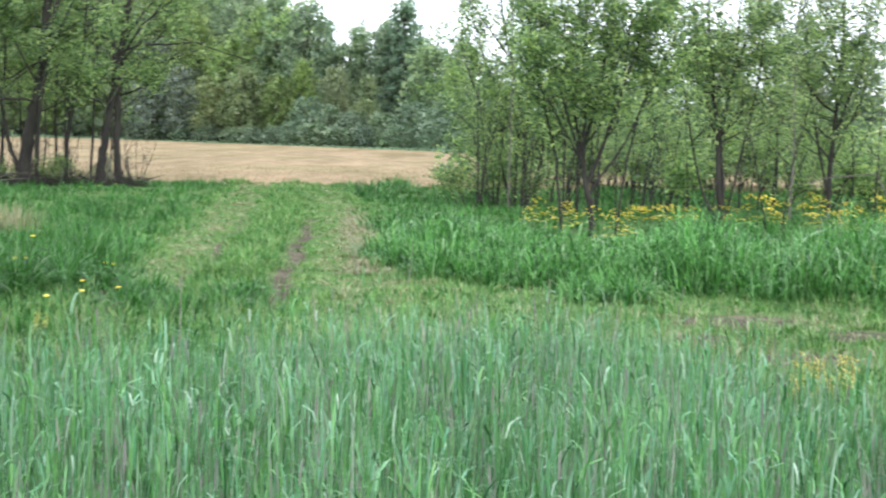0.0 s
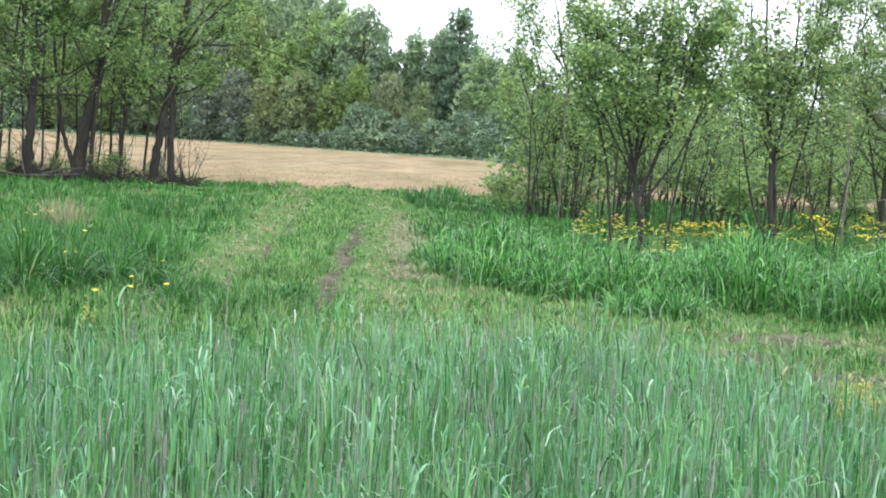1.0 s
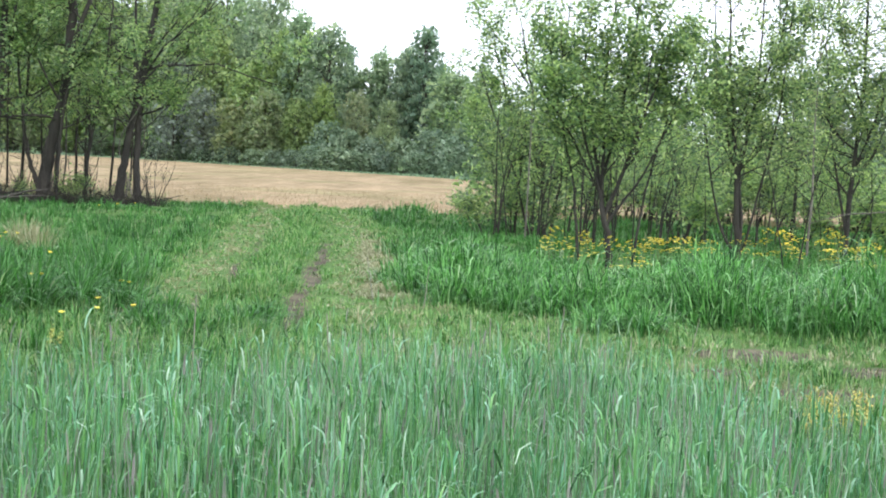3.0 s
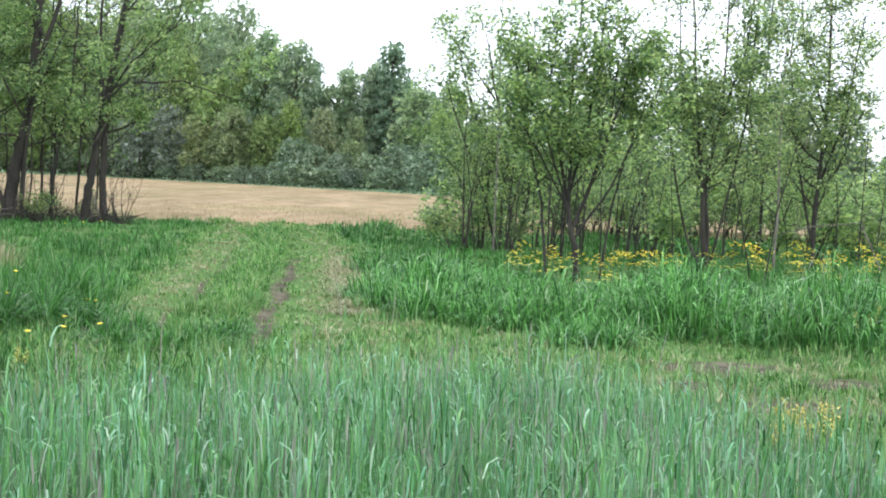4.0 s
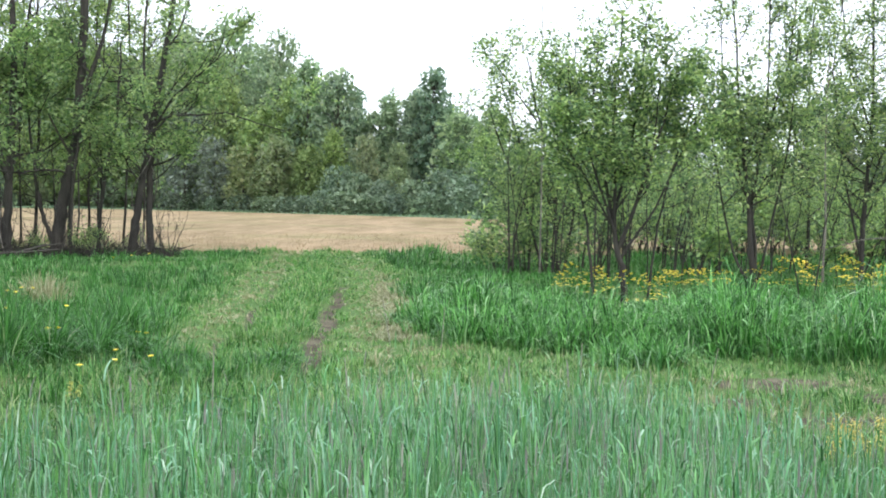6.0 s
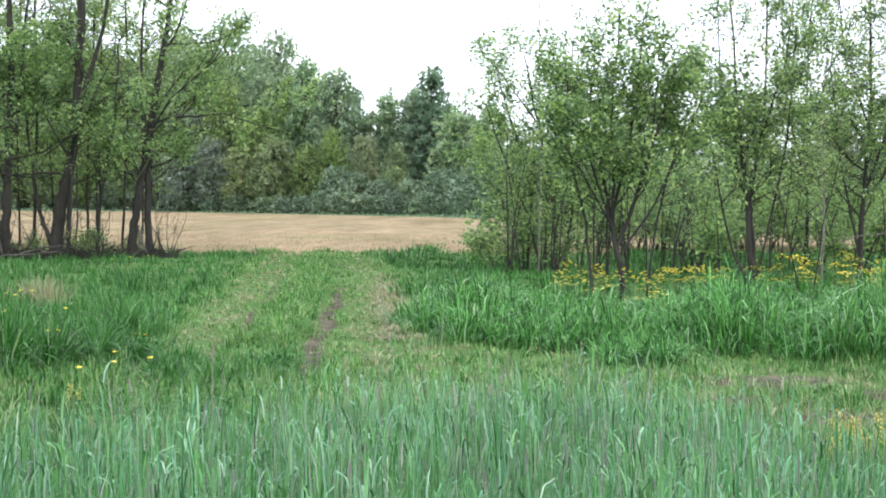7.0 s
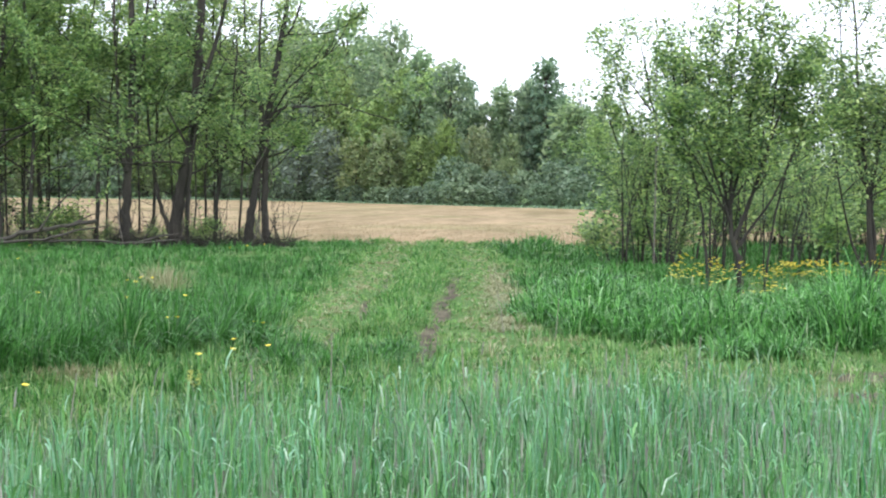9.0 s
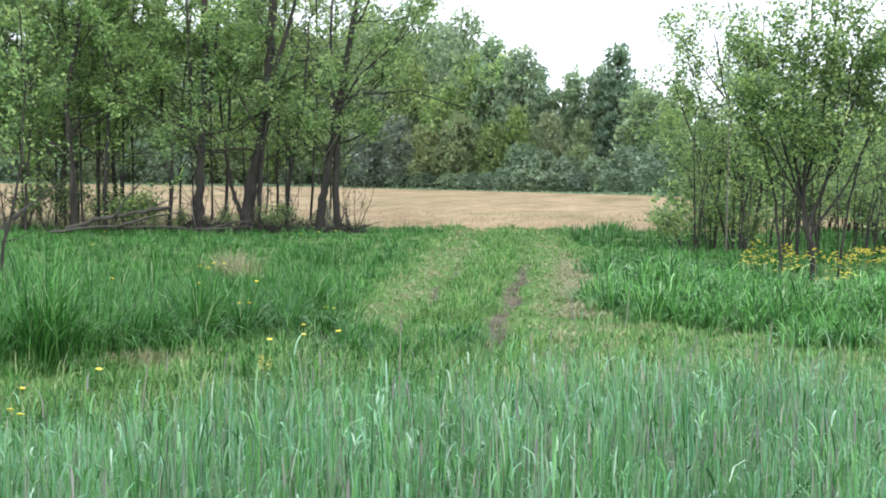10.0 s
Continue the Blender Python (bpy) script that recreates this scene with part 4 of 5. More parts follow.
def far_tree(name, height, width, trunk, leaf_mat, count, size, lobes, low, label, taper=0.0, category="tree", dense=0.2):
    root = tagged(new(name), label, category, "far woodland")
    pts, rad = bent([(0, 0, -0.3), (rng.normal(0, 0.2), rng.normal(0, 0.2), height * 0.5), (0, 0, height * 0.92)], trunk, trunk * 0.2, trunk * 0.3)
    spots, core, bits = [], [], [tube(pts, rad, 6)]
    for i in range(lobes):
        f = (i + rng.random()) / lobes
        z = height * (low + (1 - low) * f)
        r = width * (math.sqrt(max(0.05, 1 - (2 * f - 0.85) ** 2 * 0.72)) if not taper else (1.05 - f) ** taper) * rng.uniform(0.45, 1.0)
        az = i * 2.4 + rng.normal(0, 0.4)
        c = np.array([math.cos(az) * r, math.sin(az) * r, z])
        rr = width * rng.uniform(0.26, 0.46) * (1 if not taper else 0.8)
        d = rng.normal(0, 1, (40, 3)) + (0, 0, 0.5)
        d /= np.linalg.norm(d, axis=1)[:, None]
        spots += list(c + d * rr * (1, 1, 0.7 if not taper else 0.35))
        core += list(c * (0.72, 0.72, 1) + d[:14] * rr * 0.6)
        bits.append(tube([(0, 0, max(0.3, z - height * 0.12)), tuple(c * (0.5, 0.5, 1) - (0, 0, 0.3)), tuple(c)], [trunk * 0.3, trunk * 0.2, 0.02], 4))
    thing_mesh("trunk", mesh_of("trunk", *joined(bits)), BARK_DEAD, root)
    thing_mesh("crown", mesh_of("crown", *joined([leaves(spots, count, size, size * 0.38, 0.8, 0.36), leaves(core, int(count * dense), size * 2.3, size, 0.8, 0.4)])), leaf_mat, root)
    return root


rng = np.random.default_rng(23)
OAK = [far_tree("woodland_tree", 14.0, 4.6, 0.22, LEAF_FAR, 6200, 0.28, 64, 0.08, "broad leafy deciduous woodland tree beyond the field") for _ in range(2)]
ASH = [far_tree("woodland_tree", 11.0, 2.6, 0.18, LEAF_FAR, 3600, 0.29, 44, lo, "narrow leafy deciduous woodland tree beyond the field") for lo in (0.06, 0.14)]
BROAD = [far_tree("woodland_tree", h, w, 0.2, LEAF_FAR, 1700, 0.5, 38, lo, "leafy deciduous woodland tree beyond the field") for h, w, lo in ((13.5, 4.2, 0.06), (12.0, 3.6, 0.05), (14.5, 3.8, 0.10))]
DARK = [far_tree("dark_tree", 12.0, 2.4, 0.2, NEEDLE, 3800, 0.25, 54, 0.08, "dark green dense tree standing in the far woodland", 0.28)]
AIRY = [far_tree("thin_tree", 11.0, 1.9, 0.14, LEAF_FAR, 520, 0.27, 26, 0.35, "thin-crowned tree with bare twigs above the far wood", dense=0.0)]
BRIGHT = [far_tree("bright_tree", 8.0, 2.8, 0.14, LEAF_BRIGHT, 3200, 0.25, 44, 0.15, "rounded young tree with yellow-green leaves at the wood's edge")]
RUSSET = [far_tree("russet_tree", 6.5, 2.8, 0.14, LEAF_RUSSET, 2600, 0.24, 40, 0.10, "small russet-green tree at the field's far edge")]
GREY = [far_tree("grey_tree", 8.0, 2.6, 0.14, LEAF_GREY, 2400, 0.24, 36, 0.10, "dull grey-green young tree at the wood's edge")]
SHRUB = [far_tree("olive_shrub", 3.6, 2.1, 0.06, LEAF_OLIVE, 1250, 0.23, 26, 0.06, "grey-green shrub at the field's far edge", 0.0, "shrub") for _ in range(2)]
SIZE = {id(OAK): (14.0, 4.6), id(ASH): (11.0, 2.6), id(DARK): (12.0, 2.4), id(AIRY): (11.0, 1.9), id(BRIGHT): (8.0, 2.8), id(RUSSET): (6.5, 2.8), id(GREY): (8.0, 2.6), id(SHRUB): (3.6, 2.1)}
used = set()


def plant(protos, x, y, wide, tall):
    fresh = [p for p in protos if p.name not in used]
    p = fresh[0] if fresh else protos[int(rng.integers(0, len(protos)))]
    m = pose(x, y, float(ground_z(x, y)), 0, 0, float(rng.uniform(0, 360)))
    if p.name not in used:
        used.add(p.name)
        p.matrix_basis = m
        c = p
    else:
        c = copy_thing(p, m)
    c.scale = (wide, wide, tall)


# the wood's edge in the open view: kind, x, y, height, half the crown's width
STAND = [
    (OAK, -24.8, 153, 17.1, 4.3),
    (OAK, -19.9, 151, 17.5, 4.3),
    (OAK, -15.2, 147, 15.8, 3.7),
    (ASH, -12.0, 141, 13.3, 2.3),
    (ASH, -9.3, 139, 12.1, 2.3),
    (DARK, -7.8, 142, 10.9, 1.6),
    (ASH, -4.7, 139, 10.2, 1.7),
    (ASH, -2.9, 137, 9.8, 1.7),
    (DARK, -0.8, 134, 12.3, 2.2),
    (DARK, 0.4, 137, 9.6, 1.5),
    (ASH, 2.2, 130, 8.0, 1.7),
    (ASH, 3.6, 126, 6.5, 1.6),
    (ASH, -1.9, 136, 10.2, 1.8),
    (DARK, -2.1, 139, 10.9, 1.4),
    (AIRY, -4.8, 143, 11.6, 1.0),
    (AIRY, 2.0, 130, 10.3, 1.2),
    (ASH, -6.2, 140, 8.6, 1.8),
    (ASH, 4.0, 127, 8.6, 2.0),
    (DARK, 0.8, 136, 9.1, 1.5),
    (ASH, -11.2, 146, 11.8, 2.1),
    (OAK, -18.1, 156, 15.3, 3.9),
    (OAK, -23.4, 158, 15.7, 4.0),
    (BRIGHT, -16.2, 141, 8.9, 2.6),
    (BRIGHT, -11.5, 136, 5.6, 1.7),
    (BRIGHT, -20.0, 146, 11.8, 2.3),
    (BRIGHT, -13.4, 142, 11.5, 2.0),
    (RUSSET, -14.5, 138, 6.2, 2.6),
    (RUSSET, -17.6, 140, 5.4, 2.2),
    (RUSSET, -6.4, 132, 6.1, 1.6),
    (RUSSET, -3.7, 131, 5.5, 1.4),
    (BRIGHT, -9.4, 136, 6.9, 1.4),
    (GREY, -23.7, 146, 8.4, 2.3),
    (GREY, -20.6, 143, 6.4, 2.0),
    (RUSSET, -3.8, 128, 3.6, 1.4),
    (BRIGHT, 3.3, 122, 6.4, 1.5),
    (SHRUB, -8.6, 131, 3.7, 1.7),
    (SHRUB, -6.7, 130, 3.1, 1.4),
    (SHRUB, -7.7, 126, 1.7, 2.0),
    (SHRUB, -9.7, 128, 1.8, 1.4),
    (SHRUB, -4.7, 127, 2.6, 1.5),
    (SHRUB, -3.5, 124, 1.6, 1.3),
    (SHRUB, -2.2, 124, 2.6, 1.6),
    (SHRUB, -0.1, 121, 3.3, 1.8),
    (SHRUB, 1.5, 118, 2.9, 1.4),
    (SHRUB, 2.8, 116, 2.2, 1.2),
    (SHRUB, -0.8, 119, 1.6, 1.4),
    (SHRUB, -5.5, 125, 1.4, 1.5),
    (SHRUB, -11.4, 131, 1.4, 1.1),
    (SHRUB, -13.3, 133, 1.3, 1.0),
    (SHRUB, -15.1, 135, 1.3, 1.3),
    (SHRUB, -17.8, 139, 1.4, 1.3),
    (SHRUB, -20.5, 142, 1.2, 1.2),
    (SHRUB, -23.2, 146, 1.5, 1.6),
]
for kind, x, y, tall, half in STAND:
    h, w = SIZE[id(kind)]
    plant(kind, x, y, half / w / 1.12, tall / h / 1.02)


def wood_top(x):
    """Scale of the trees that close the wood behind and beside its open edge."""
    return np.interp(x, [-90, -35, -27, -20, -15, -12, -9.8, -7.6, -6, -2, 2, 5, 8, 40, 70], [1.35, 1.3, 1.22, 1.08, 1.0, 0.9, 0.78, 0.64, 0.58, 0.66, 0.66, 0.55, 0.36, 0.32, 0.32])


for row, (off, step) in enumerate(((3, 4.4), (8.5, 5.4), (15, 5.2), (24, 6.0))):
    x = -78.0
    while x < 42:
        x += step * rng.uniform(0.75, 1.25)
        if -25 < x < 5 and row < 2:
            continue
        y = float(wood_edge(x)) + off + rng.normal(0, 1.2)
        k = float(wood_top(x)) * rng.uniform(0.9, 1.03) * (0.66, 0.84, 0.96, 1.0)[row]
        plant(BROAD, x, y, k, k)
for off in (-0.5, 2.0):
    x = -78.0
    while x < 40:
        x += rng.uniform(2.4, 4.6)
        if -24 < x < 3:
            continue
        y = float(wood_edge(x)) + off + rng.normal(0, 0.7)
        k = float(rng.uniform(0.55, 1.2))
        plant(SHRUB if rng.random() < 0.5 else (GREY, RUSSET, BRIGHT)[int(rng.integers(0, 3))], x, y, k, k)


def rough_margin():
    """Uncut grass along the wood's foot."""
    k = 7000
    x = rng.uniform(-75, 16, k)
    y = wood_edge(x) - rng.uniform(1.0, 7.5, k)
    c = patchy(x, y, 0.12, 51.0)
    h = (0.02 + 0.5 * c) * rng.uniform(0.3, 1.2, k)
    thing = thing_mesh("rough_grass", mesh_of("rough_grass", *blades(x, y, h, np.full(k, 0.09), 0.6, seg=2)), NEEDLE)
    tagged(thing, "uncut rough green grass along the wood's foot", "grass", kind="stuff")


rough_margin()

# ---------------------------------------------------------------- flowers


def flower(name, height, heads, radius, label, petal=YELLOW):
    root = tagged(new(name), label, "flower", name + "s")
    v, q, t = tube([(0, 0, 0), (0.01, 0, height * 0.5), (0, 0.01, height)], [0.006, 0.005, 0.004], 5)
    thing_mesh("stalk", mesh_of("stalk", v, q, t), STALK, root)
    for i in range(heads):
        a = i * 2.4
        c = Vector((math.cos(a) * 0.055 * math.sqrt(i), math.sin(a) * 0.055 * math.sqrt(i), height - 0.012 * i + 0.02))
        bm = bmesh.new()
        n = 9
        mid = bm.verts.new(c + Vector((0, 0, radius * 0.35)))
        low = bm.verts.new(c - Vector((0, 0, radius * 0.4)))
        ring = [bm.verts.new(c + Vector((math.cos(6.283 * k / n) * radius * (1 if k % 2 else 0.8), math.sin(6.283 * k / n) * radius * (1 if k % 2 else 0.8), radius * 0.15))) for k in range(n)]
        for k in range(n):
            bm.faces.new((mid, ring[k], ring[(k + 1) % n]))
            bm.faces.new((low, ring[(k + 1) % n], ring[k]))
        me = bpy.data.meshes.new("flower_head")
        bm.to_mesh(me)
        bm.free()
        thing_mesh("flower_head", me, petal, root)
    return root


rng = np.random.default_rng(24)
weeds = [flower("yellow_wildflower", 0.52, 7, 0.030, "yellow flat-topped wildflower on a green stalk beneath the thicket") for _ in range(2)] + [flower("yellow_wildflower", 0.44, 5, 0.030, "yellow flat-topped wildflower on a green stalk beneath the thicket")]
PATCHES = [(2.02, 24.0, 0.22, 0.3, 16), (2.15, 22.9, 0.08, 0.15, 5), (2.55, 22.0, 0.06, 0.1, 3), (2.78, 21.6, 0.14, 0.10, 6), (3.05, 24.0, 0.16, 0.3, 8), (3.7, 24.6, 0.28, 0.5, 16), (4.6, 25.2, 0.22, 0.5, 9), (5.3, 25.6, 0.2, 0.5, 8), (6.5, 26.5, 0.6, 1.0, 44), (8.0, 27.2, 0.9, 1.4, 42), (10.0, 29.0, 1.2, 2.0, 26)]
first = 0
for cx, cy, sx, sy, many in PATCHES:
    knots = rng.normal(0, 0.9, (max(3, many // 6), 2)) * (sx, sy)
    for i in range(many):
        kx, ky = knots[int(rng.integers(0, len(knots)))]
        x, y = cx + kx + rng.normal(0, 0.09), cy + ky + rng.normal(0, 0.2)
        m = pose(float(x), float(y), float(ground_z(x, y)), float(rng.normal(0, 5)), float(rng.normal(0, 5)), float(rng.uniform(0, 360)))
        w = weeds[first % 3] if first < 3 else copy_thing(weeds[first % 3], m)
        w.matrix_basis = m
        w.scale = (1, 1, float(rng.uniform(0.25, 1.05)))
        first += 1

dandelion = flower("dandelion", 0.45, 1, 0.031, "single yellow dandelion bloom in the meadow grass")
DAND = [(-5.25, 19.41, 0.34), (-5.34, 20.39, 0.34), (-3.6, 14.52, 0.32), (-2.91, 15.05, 0.25), (-2.76, 14.99, 0.25), (-2.77, 13.77, 0.22), (-2.45, 13.59, 0.2), (-2.9, 12.63, 0.22), (-2.79, 13.19, 0.2), (-1.83, 14.75, 0.06), (-1.75, 15.06, 0.06), (-6.28, 30.36, 0.3), (-5.79, 31.64, 0.3), (-6.05, 31.12, 0.3), (-4.55, 16.53, 0.34), (-4.08, 16.96, 0.34), (-5.71, 16.87, 0.34), (-5.88, 15.7, 0.34), (-5.92, 15.75, 0.3), (-5.34, 19.65, 0.34), (-5.38, 20.49, 0.34), (-3.61, 14.56, 0.32), (-3.73, 10.75, 0.2), (-3.94, 9.74, 0.2), (-3.53, 8.7, 0.2), (-3.59, 8.84, 0.2), (-10.19, 30.28, 0.3), (-8.78, 25.56, 0.3)]
for i, (x, y, z) in enumerate(DAND):
    m = pose(x, y, float(ground_z(x, y)) + z - 0.47, 8, 4, i * 50)
    if i == 0:
        dandelion.matrix_basis = m
    else:
        copy_thing(dandelion, m)


# ---------------------------------------------------------------- tussocks, weeds and dead stalks


def tussock(x, y, tall):
    k = 200
    az = rng.uniform(0, 2 * np.pi, k)
    r = np.abs(rng.normal(0, 0.12, k))
    v, q, t = blades(x + np.cos(az) * r, y + np.sin(az) * r, tall * rng.uniform(0.55, 1.1, k), 0.0095 * rng.uniform(0.6, 1.4, k), 0.75, seg=4, droop=0.9, az=az + rng.normal(0, 0.3, k))
    o = np.array([x, y, float(ground_z(x, y))])
    ob = thing_mesh("grass_tussock", mesh_of("grass_tussock", v - o, q, t), TALL if x > -1 else MEADOW)
    ob.location = o
    tagged(ob, "large arching tussock of long green grass blades", "grass", "grass tussocks", kind="stuff")


for x, y in [(0.22, 17.43), (0.59, 17.11), (0.94, 16.8), (1.33, 16.5), (1.66, 15.15), (1.9, 15.4), (2.14, 15.15), (2.69, 16.5), (3.16, 16.21), (3.45, 15.93), (4.08, 17.43), (4.26, 16.21), (4.9, 16.8), (-2.38, 14.67), (-2.5, 14.44), (-1.59, 14.22), (-1.49, 14.67), (-2.89, 15.15), (-3.32, 15.15), (-3.64, 14.67), (-4.0, 14.67), (-4.28, 14.22), (-4.55, 13.79), (-4.67, 13.01), (-5.1, 12.0), (-4.8, 12.15), (-4.5, 12.5), (-4.25, 12.85), (-4.0, 13.2), (-3.8, 13.7), (-3.5, 14.1), (-3.2, 14.7), (-5.3, 12.6), (-4.95, 12.9), (-0.16, 18.12), (-0.44, 19.25), (-2.25, 13.3), (-2.0, 13.2), (-1.75, 13.3), (-2.45, 13.5), (-2.1, 13.6), (-1.6, 13.6), (-1.85, 12.9)]:
    tussock(x, y, float(rng.uniform(0.5, 0.72)) * (0.5 if -2.6 < x < -1.2 else 0.72 if x > -1 else 1.0))


def spike_weed(x, y, tall, spikes):
    """A weed with pale yellow flower spikes."""
    root = tagged(new("yellow_weed"), "pale yellow flowering weed with upright spikes among grass", "weed", "yellow weeds")
    root.location = (x, y, float(ground_z(x, y)))
    for i in range(spikes):
        dx, dy = rng.normal(0, 0.05), rng.normal(0, 0.05)
        h = tall * rng.uniform(0.7, 1.1)
        stalk = thing_mesh("stalk", mesh_of("stalk", *tube([(dx * 0.3, dy * 0.3, 0), (dx, dy, h * 0.6), (dx * 1.3, dy * 1.3, h)], [0.005, 0.004, 0.003], 5)), STALK, root)
        z = rng.uniform(0.5, 1.0, 60)
        a = np.stack([dx * (0.6 + 0.7 * z), dy * (0.6 + 0.7 * z), h * z], 1)
        thing_mesh("flower_spike", mesh_of("flower_spike", *leaves(a, 70, 0.022, 0.010, 0.9)), OCHRE if y < 10 else PALE_YELLOW, stalk)


for x, y, h, k in ((2.32, 8.7, 0.40, 5), (2.46, 8.9, 0.36, 5), (2.2, 8.9, 0.32, 3), (2.42, 9.2, 0.30, 4), (4.15, 16.2, 0.50, 3), (4.35, 16.0, 0.46, 3), (3.95, 15.6, 0.42, 2), (4.75, 15.5, 0.45, 2), (4.55, 15.0, 0.40, 2), (-2.75, 11.5, 0.24, 3)):
    spike_weed(x, y, h, k)


def dead_stalk(x, y, tall):
    lean = rng.normal(0, 0.05, 2)
    z = float(ground_z(x, y))
    root = tagged(new("dead_stalk"), "dry pale dead plant stalk standing in the grass", "stalk", "dead stalks")
    root.location = (x, y, z)
    thing_mesh("stem", mesh_of("stem", *tube([(0, 0, 0), (lean[0] * 0.5, lean[1] * 0.5, tall * 0.5), (lean[0], lean[1], tall)], [0.006, 0.005, 0.003], 5)), DEAD_STALK, root)


for x, y, h in ((-1.92, 7.2, 0.85), (-1.2, 8.2, 0.95), (0.72, 8.4, 0.95), (1.15, 8.3, 0.8), (0.35, 8.0, 0.9), (-0.45, 8.3, 0.85), (-0.55, 17.0, 0.55), (0.0, 16.8, 0.5), (5.6, 20.5, 0.8), (5.1, 19.5, 0.7), (2.3, 13.5, 0.4), (-2.4, 7.4, 0.8)):
    dead_stalk(x, y, h * 0.88)

# ---------------------------------------------------------------- fallen wood and brush below the edge trees


def fallen(name, label, runs):
    """A fallen trunk with its dead limbs: runs of (points, thick, thin)."""
    root = tagged(new(name), label, "log")
    o = Vector(runs[0][0][0])
    root.location = o
    for i, (points, a, b) in enumerate(runs):
        pts, rad = bent([Vector(p) - o for p in points], a, b, a * 0.35)
        thing_mesh("log" if i == 0 else "limb", mesh_of("log", *tube(pts, rad, 8 if i == 0 else 6)), BARK_DEAD, root)


fallen("fallen_log", "grey fallen dead tree log propped above the grass", [
    ([(-13.1, 36.0, 0.1), (-12.4, 36.0, 0.28), (-11.5, 36.1, 0.5), (-10.6, 36.1, 0.62)], 0.06, 0.045),
    ([(-12.0, 36.0, 0.35), (-11.7, 36.1, 0.8), (-11.3, 36.2, 1.25), (-11.1, 36.2, 1.5)], 0.035, 0.012),
    ([(-11.2, 36.1, 0.55), (-10.8, 36.2, 0.75), (-10.5, 36.3, 0.85)], 0.02, 0.008)])
fallen("fallen_limb", "long grey dead limb lying along the grass edge", [
    ([(-13.2, 35.2, 0.05), (-12.0, 35.2, 0.18), (-10.8, 35.4, 0.20), (-9.6, 35.5, 0.14), (-8.6, 35.6, 0.22)], 0.036, 0.02),
    ([(-11.6, 35.2, 0.2), (-10.9, 35.3, 0.42), (-10.1, 35.4, 0.55)], 0.035, 0.012),
    ([(-9.6, 35.5, 0.12), (-9.1, 35.6, 0.28), (-8.5, 35.7, 0.38)], 0.03, 0.012)])
fallen("fallen_branch", "dead forked branch leaning in the hedge bottom", [
    ([(-14.6, 35.5, 0.0), (-14.0, 35.5, 0.55), (-13.3, 35.6, 1.05), (-12.8, 35.6, 1.3)], 0.035, 0.012),
    ([(-14.2, 35.5, 0.3), (-13.7, 35.4, 0.7), (-13.3, 35.4, 0.85)], 0.03, 0.01),
    ([(-14.5, 35.5, 0.1), (-14.8, 35.4, 0.6), (-14.7, 35.4, 1.3)], 0.025, 0.008)])


def bare_shrub(x, y, tall, stems):
    root = tagged(new("bare_shrub"), "leafless dark twiggy shrub between the edge trees", "shrub", "bare shrubs")
    root.location = (x, y, float(ground_z(x, y)))
    for i in range(stems):
        geo, spots = offshoot((rng.normal(0, 0.12), rng.normal(0, 0.12), -0.05), (rng.normal(0, 0.5), rng.normal(0, 0.3), 1.0), tall * rng.uniform(0.6, 1.1), 0.014, 6, 0.1)
        thing_mesh("stem", mesh_of("stem", *geo), BARK_DARK, root)


for i in range(28):
    x = -16.0 + 9.8 * (i + float(rng.random())) / 28
    bare_shrub(x, float(rng.uniform(36.2, 38.5)), float(rng.uniform(0.7, 1.9)), 4)


def brush():
    bits = []
    for i in range(900):
        x, y = rng.uniform(-10.5, -6.3), rng.uniform(36.2, 37.6)
        z = abs(rng.normal(0, 0.12))
        a, m = rng.uniform(0, np.pi), rng.uniform(0.2, 0.6)
        d = np.array([math.cos(a) * m, math.sin(a) * m * 0.5, rng.normal(0, 0.12)])
        bits.append(tube([(x, y, z), tuple(np.array([x, y, z]) + d * 0.5 + rng.normal(0, 0.03, 3)), tuple(np.array([x, y, abs(z)]) + d)], [0.010, 0.008, 0.004], 3))
    thing = thing_mesh("brush", mesh_of("brush", *joined(bits)), BARK_DARK)
    tagged(thing, "tangled dead twigs heaped round the tree feet", "brush", kind="stuff")


brush()
# young tree close to the meadow with bright leaves
tree("young_tree", (-8.05, 19.6, float(ground_z(-8.05, 19.6))), [([(0, 0, -0.1), (0.08, 0, 0.6), (0.2, 0, 1.1), (0.32, 0, 1.7), (0.36, 0, 2.6), (0.3, 0, 3.6)], 0.03, 0.008), ([(0.1, 0, 0.65), (0.0, 0.1, 1.2), (-0.3, 0.1, 2.0)], 0.018, 0.006), ([(0.08, 0, 0.62), (0.25, 0, 0.66), (0.42, 0, 0.74)], 0.01, 0.004)], 26, 0.8, LEAF_LEFT, BARK_DARK, 1000, 0.07, low=0.9, spread=0.12, twigs=6,
     label="slim young tree with bright yellow-green leaves in the meadow")
for i in range(27):
    x = -18.0 + 10.2 * (i + float(rng.random())) / 22 if i < 22 else -16.4 + 0.75 * (i - 22)
    y = float(rng.uniform(38.2, 43.5))
    h = float(rng.uniform(5.0, 8.0)) * (1.3 if x < -11 else 0.95) 
    tree("edge_sapling", (x, y, float(ground_z(x, y))), [([(0, 0, -0.1), (rng.normal(0, 0.1), 0, h * 0.4), (rng.normal(0, 0.3), 0, h)], 0.034, 0.012)], 16, 1.3, LEAF_LEFT, BARK_DARK, 2200 if x < -12 else 500, 0.13, low=0.9, spread=0.16, twigs=6,
         label="thin leafy sapling standing among the edge trees", group="edge saplings", own_branches=False)


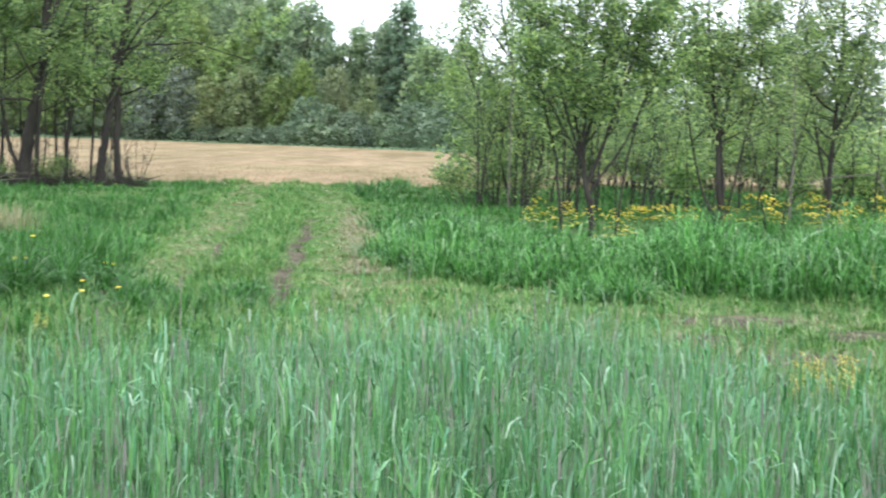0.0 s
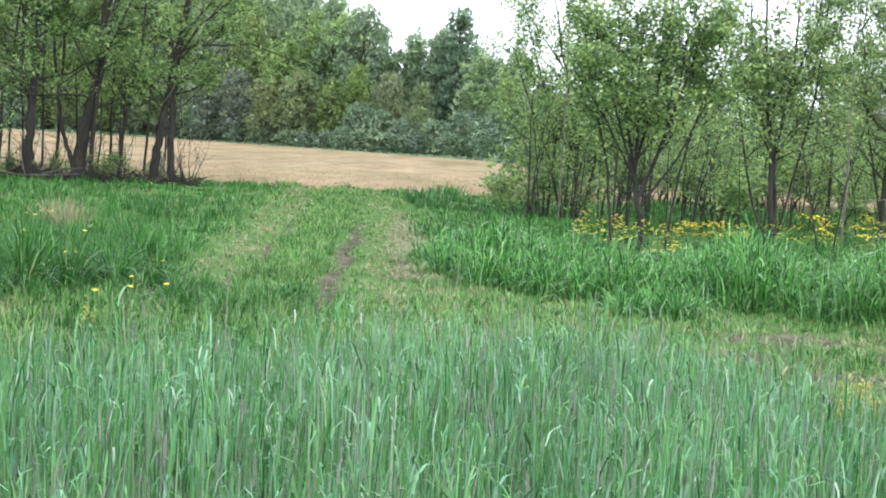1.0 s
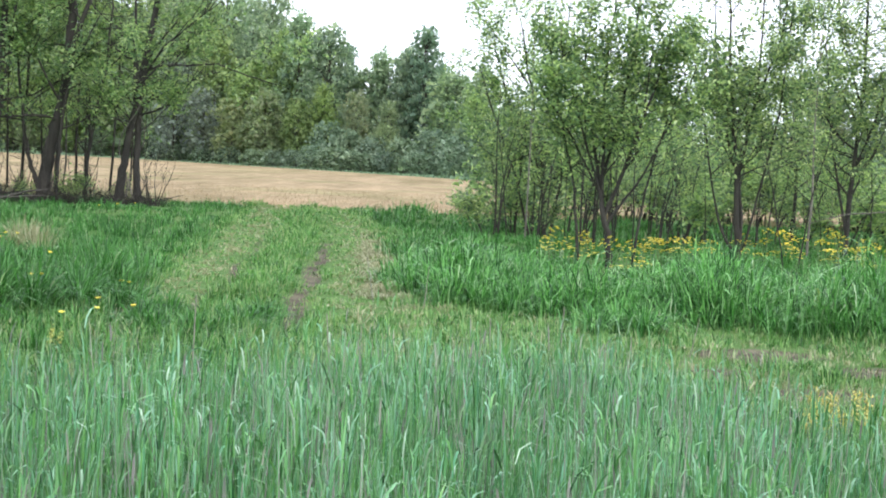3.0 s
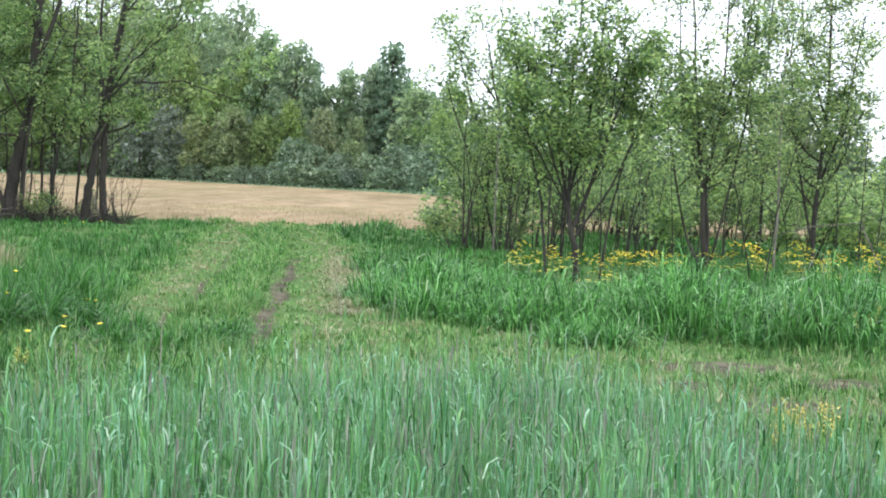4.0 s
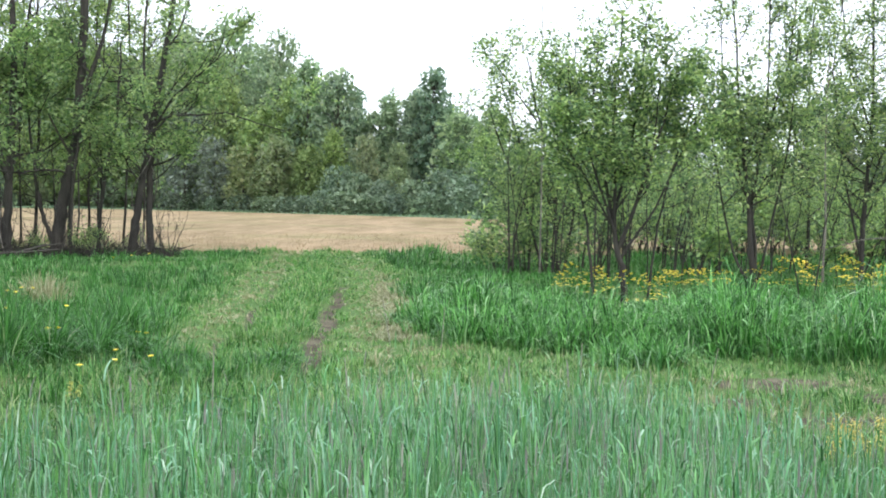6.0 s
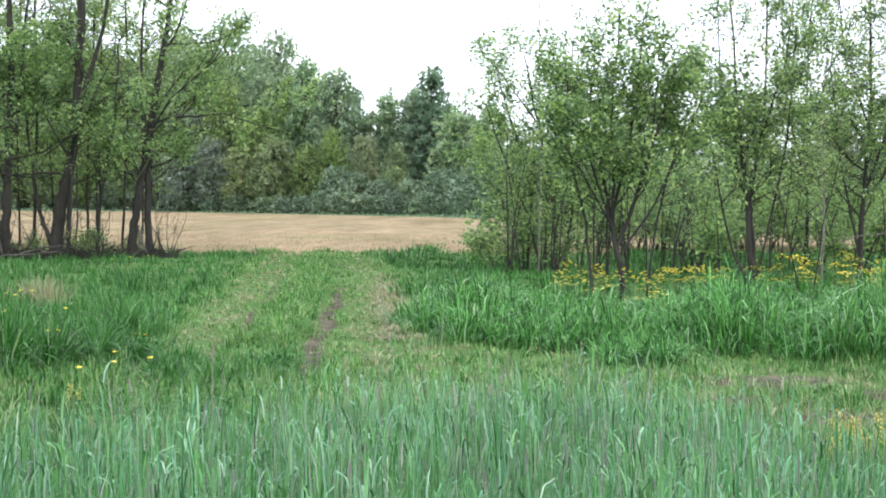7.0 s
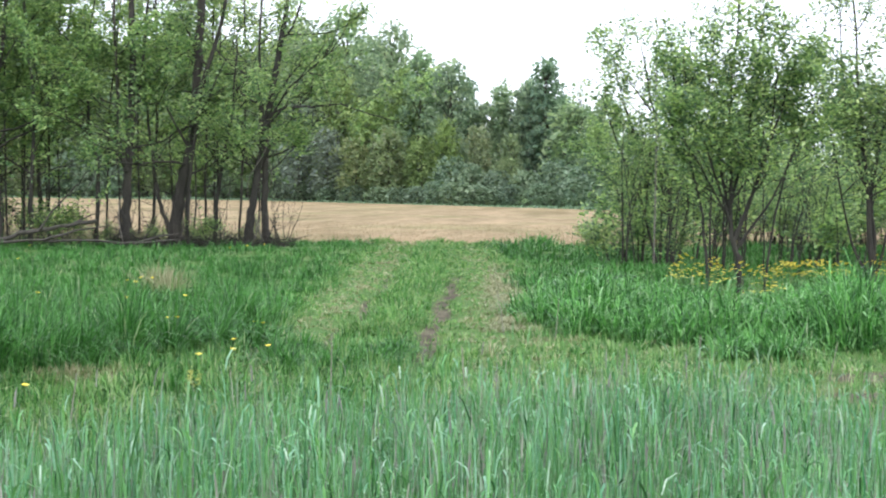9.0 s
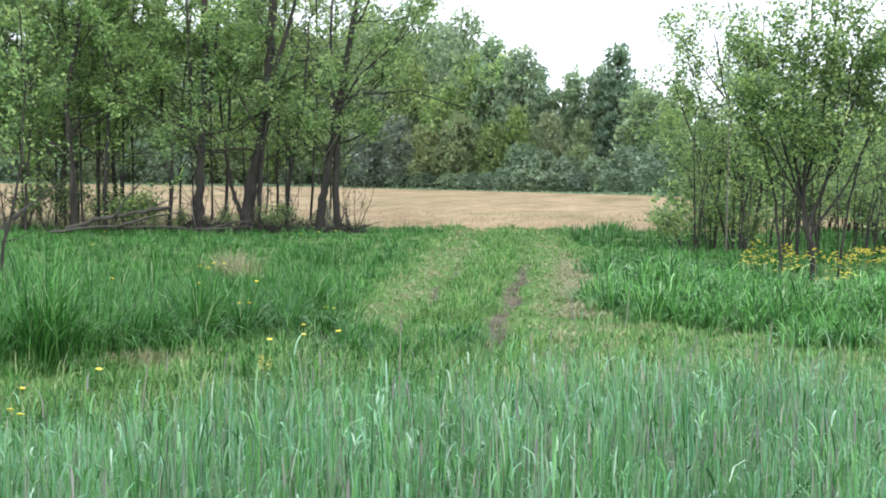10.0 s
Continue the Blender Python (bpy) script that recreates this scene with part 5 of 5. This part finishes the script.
def dry_weeds():
    """Brown dead stalks of last year's weeds along the field margin behind the edge trees."""
    k = 5200
    x, y = rng.uniform(-18, -6.9, k), rng.uniform(37.4, 42.5, k)
    c = patchy(x, y, 0.8, 21.0)
    m = rng.random(k) < 0.2 + c
    x, y, c = x[m], y[m], c[m]
    k = len(x)
    v, q, t = blades(x, y, (0.15 + 0.45 * c) * rng.uniform(0.5, 1.3, k), np.full(k, 0.011), 0.5, seg=2)
    thing = thing_mesh("dry_weeds", mesh_of("dry_weeds", v, q, t), DRY)
    tagged(thing, "brown dead weed stalks along the field margin", "weeds", kind="stuff")


dry_weeds()

for i in range(24):
    x, y = -17.5 + 10.2 * (i + float(rng.random())) / 24, float(rng.uniform(36.6, 40.0))
    m = pose(x, y, float(ground_z(x, y)), 0, 0, float(rng.uniform(0, 360)))
    c = copy_thing(under[i % 2], m)
    k = float(rng.uniform(0.5, 1.0)) * (1.0 if x < -11.5 else 0.55)
    c.scale = (k, k, k)
    tagged(c, "low leafy bush growing beneath the edge trees")


def dry_clump(x, y, tall):
    k = 130
    az = rng.uniform(0, 2 * np.pi, k)
    r = np.abs(rng.normal(0, 0.16, k))
    v, q, t = blades(x + np.cos(az) * r, y + np.sin(az) * r * 0.6, tall * rng.uniform(0.5, 1.1, k), 0.009 * rng.uniform(0.6, 1.3, k), 0.5, seg=3, az=az)
    o = np.array([x, y, float(ground_z(x, y))])
    ob = thing_mesh("dry_grass_clump", mesh_of("dry_grass_clump", v - o, q, t), DRY)
    ob.location = o
    tagged(ob, "pale dry clump of last year's grass in the meadow", "grass", "dry grass clumps", kind="stuff")


for x, y, h in ((-5.5, 22.0, 0.62), (-5.75, 22.3, 0.58), (-5.3, 21.6, 0.55), (-4.1, 12.2, 0.16), (-3.85, 12.35, 0.18), (-4.4, 12.0, 0.14), (-3.6, 12.6, 0.15)):
    dry_clump(x, y, h)


def bare_pole(name, label, base, points, thick, twigs, mat):
    root = tagged(new(name), label, "sapling")
    root.location = (base[0], base[1], float(ground_z(*base)))
    pts, rad = bent(points, thick, thick * 0.3, thick * 0.3)
    thing_mesh("trunk", mesh_of("trunk", *tube(pts, rad, 6)), mat, root)
    for i in range(twigs):
        p = pts[int(len(pts) * (0.4 + 0.6 * i / twigs)) - 1]
        geo, _ = offshoot(p, (rng.normal(0, 1), rng.normal(0, 1), 1.2), 0.5, 0.006, 3)
        thing_mesh("twig", mesh_of("twig", *geo), mat, root)


bare_pole("bare_sapling", "thin leafless sapling rising above the thicket", (1.85, 30.0), [(0, 0, -0.1), (0.02, 0, 2.0), (0.0, 0, 4.0), (0.02, 0, 6.0)], 0.018, 4, BARK_GREY)
bare_pole("pale_sapling", "straight pale grey sapling trunk in the thicket", (6.9, 28.6), [(0, 0, -0.1), (0.02, 0, 1.2), (0.0, 0, 2.6), (0.05, 0, 4.6)], 0.026, 5, BARK_GREY)
bare_pole("pale_sapling", "leaning pale grey dead sapling in the thicket", (8.9, 28.4), [(0, 0, -0.1), (-0.5, 0, 0.95), (-1.4, 0, 0.85), (-2.2, 0.1, 0.62)], 0.02, 3, BARK_GREY)


def thin_stem(x, y, tall, thick):
    root = tagged(new("thin_sapling"), "thin dark bare sapling standing among the thicket trees", "sapling", "thin bare saplings")
    root.location = (x, y, float(ground_z(x, y)))
    lean = rng.normal(0, 0.17, 2) * tall
    pts, rad = bent([(0, 0, -0.08), (lean[0] * 0.4, lean[1] * 0.4, tall * 0.5), (lean[0], lean[1], tall)], thick, thick * 0.4, thick * 0.5, 3)
    thing_mesh("trunk", mesh_of("trunk", *tube(pts, rad, 5)), BARK_DARK, root)
    for i in range(3):
        geo, _ = offshoot(pts[2 + i], (rng.normal(0, 1), rng.normal(0, 1), 0.9), tall * 0.3, thick * 0.4, 2)
        thing_mesh("twig", mesh_of("twig", *geo), BARK_DARK, root)


for i in range(24):
    y = float(rng.uniform(24.5, 33.0))
    x = (0.05 + 0.27 * (i + float(rng.random())) / 24) * y
    thin_stem(x, y, float(rng.uniform(1.4, 2.6)), float(rng.uniform(0.009, 0.02)))


# ---------------------------------------------------------------- weeds and last year's stalks among the rye
rng = np.random.default_rng(25)


def rye_weeds():
    k = 520
    x, y = rng.uniform(-3.6, 1.6, k), rng.uniform(3.3, 7.4, k)
    c = patchy(x, y, 0.9, 51.0)
    keep = (y < rye_edge(x) + 0.5) & (rng.random(k) < np.clip(2.2 * (c - 0.35), 0.05, 1.0) * np.where(x < -0.4, 1.0, 0.35)) & (np.abs(x) < 0.42 * y + 0.3)
    x, y, c = x[keep], y[keep], c[keep]
    per = 30
    tx, ty = np.repeat(x, per), np.repeat(y, per)
    n = len(tx)
    az, r = rng.uniform(0, 2 * np.pi, n), np.abs(rng.normal(0, 0.09, n))
    h = np.repeat(0.30 + 0.30 * c, per) * rng.uniform(0.55, 1.15, n)
    geo = blades(tx + np.cos(az) * r, ty + np.sin(az) * r, h, 0.0065 * rng.uniform(0.6, 1.4, n), 0.35, seg=3, droop=0.9, az=az)
    tagged(thing_mesh("rye_weed", mesh_of("rye_weed", *geo), MEADOW), "deep green wild grass growing among the rye", "grass", kind="stuff")
    k = 46
    cx, cy = rng.uniform(-3.0, 2.2, k), rng.uniform(3.2, 7.8, k)
    m = (cy < rye_edge(cx) + 0.3) & (np.abs(cx) < 0.34 * cy)
    per = 8
    tx, ty = np.repeat(cx[m], per), np.repeat(cy[m], per)
    n = len(tx)
    tx, ty = tx + rng.normal(0, 0.035, n), ty + rng.normal(0, 0.05, n)
    geo = blades(tx, ty, rng.uniform(0.5, 0.82, n), 0.0075 * rng.uniform(0.7, 1.4, n), 0.10, seg=2)
    tagged(thing_mesh("dead_rye_stalk", mesh_of("dead_rye_stalk", *geo), DEAD), "grey withered stalks standing in clusters among the rye", "stalks", kind="stuff")


rye_weeds()
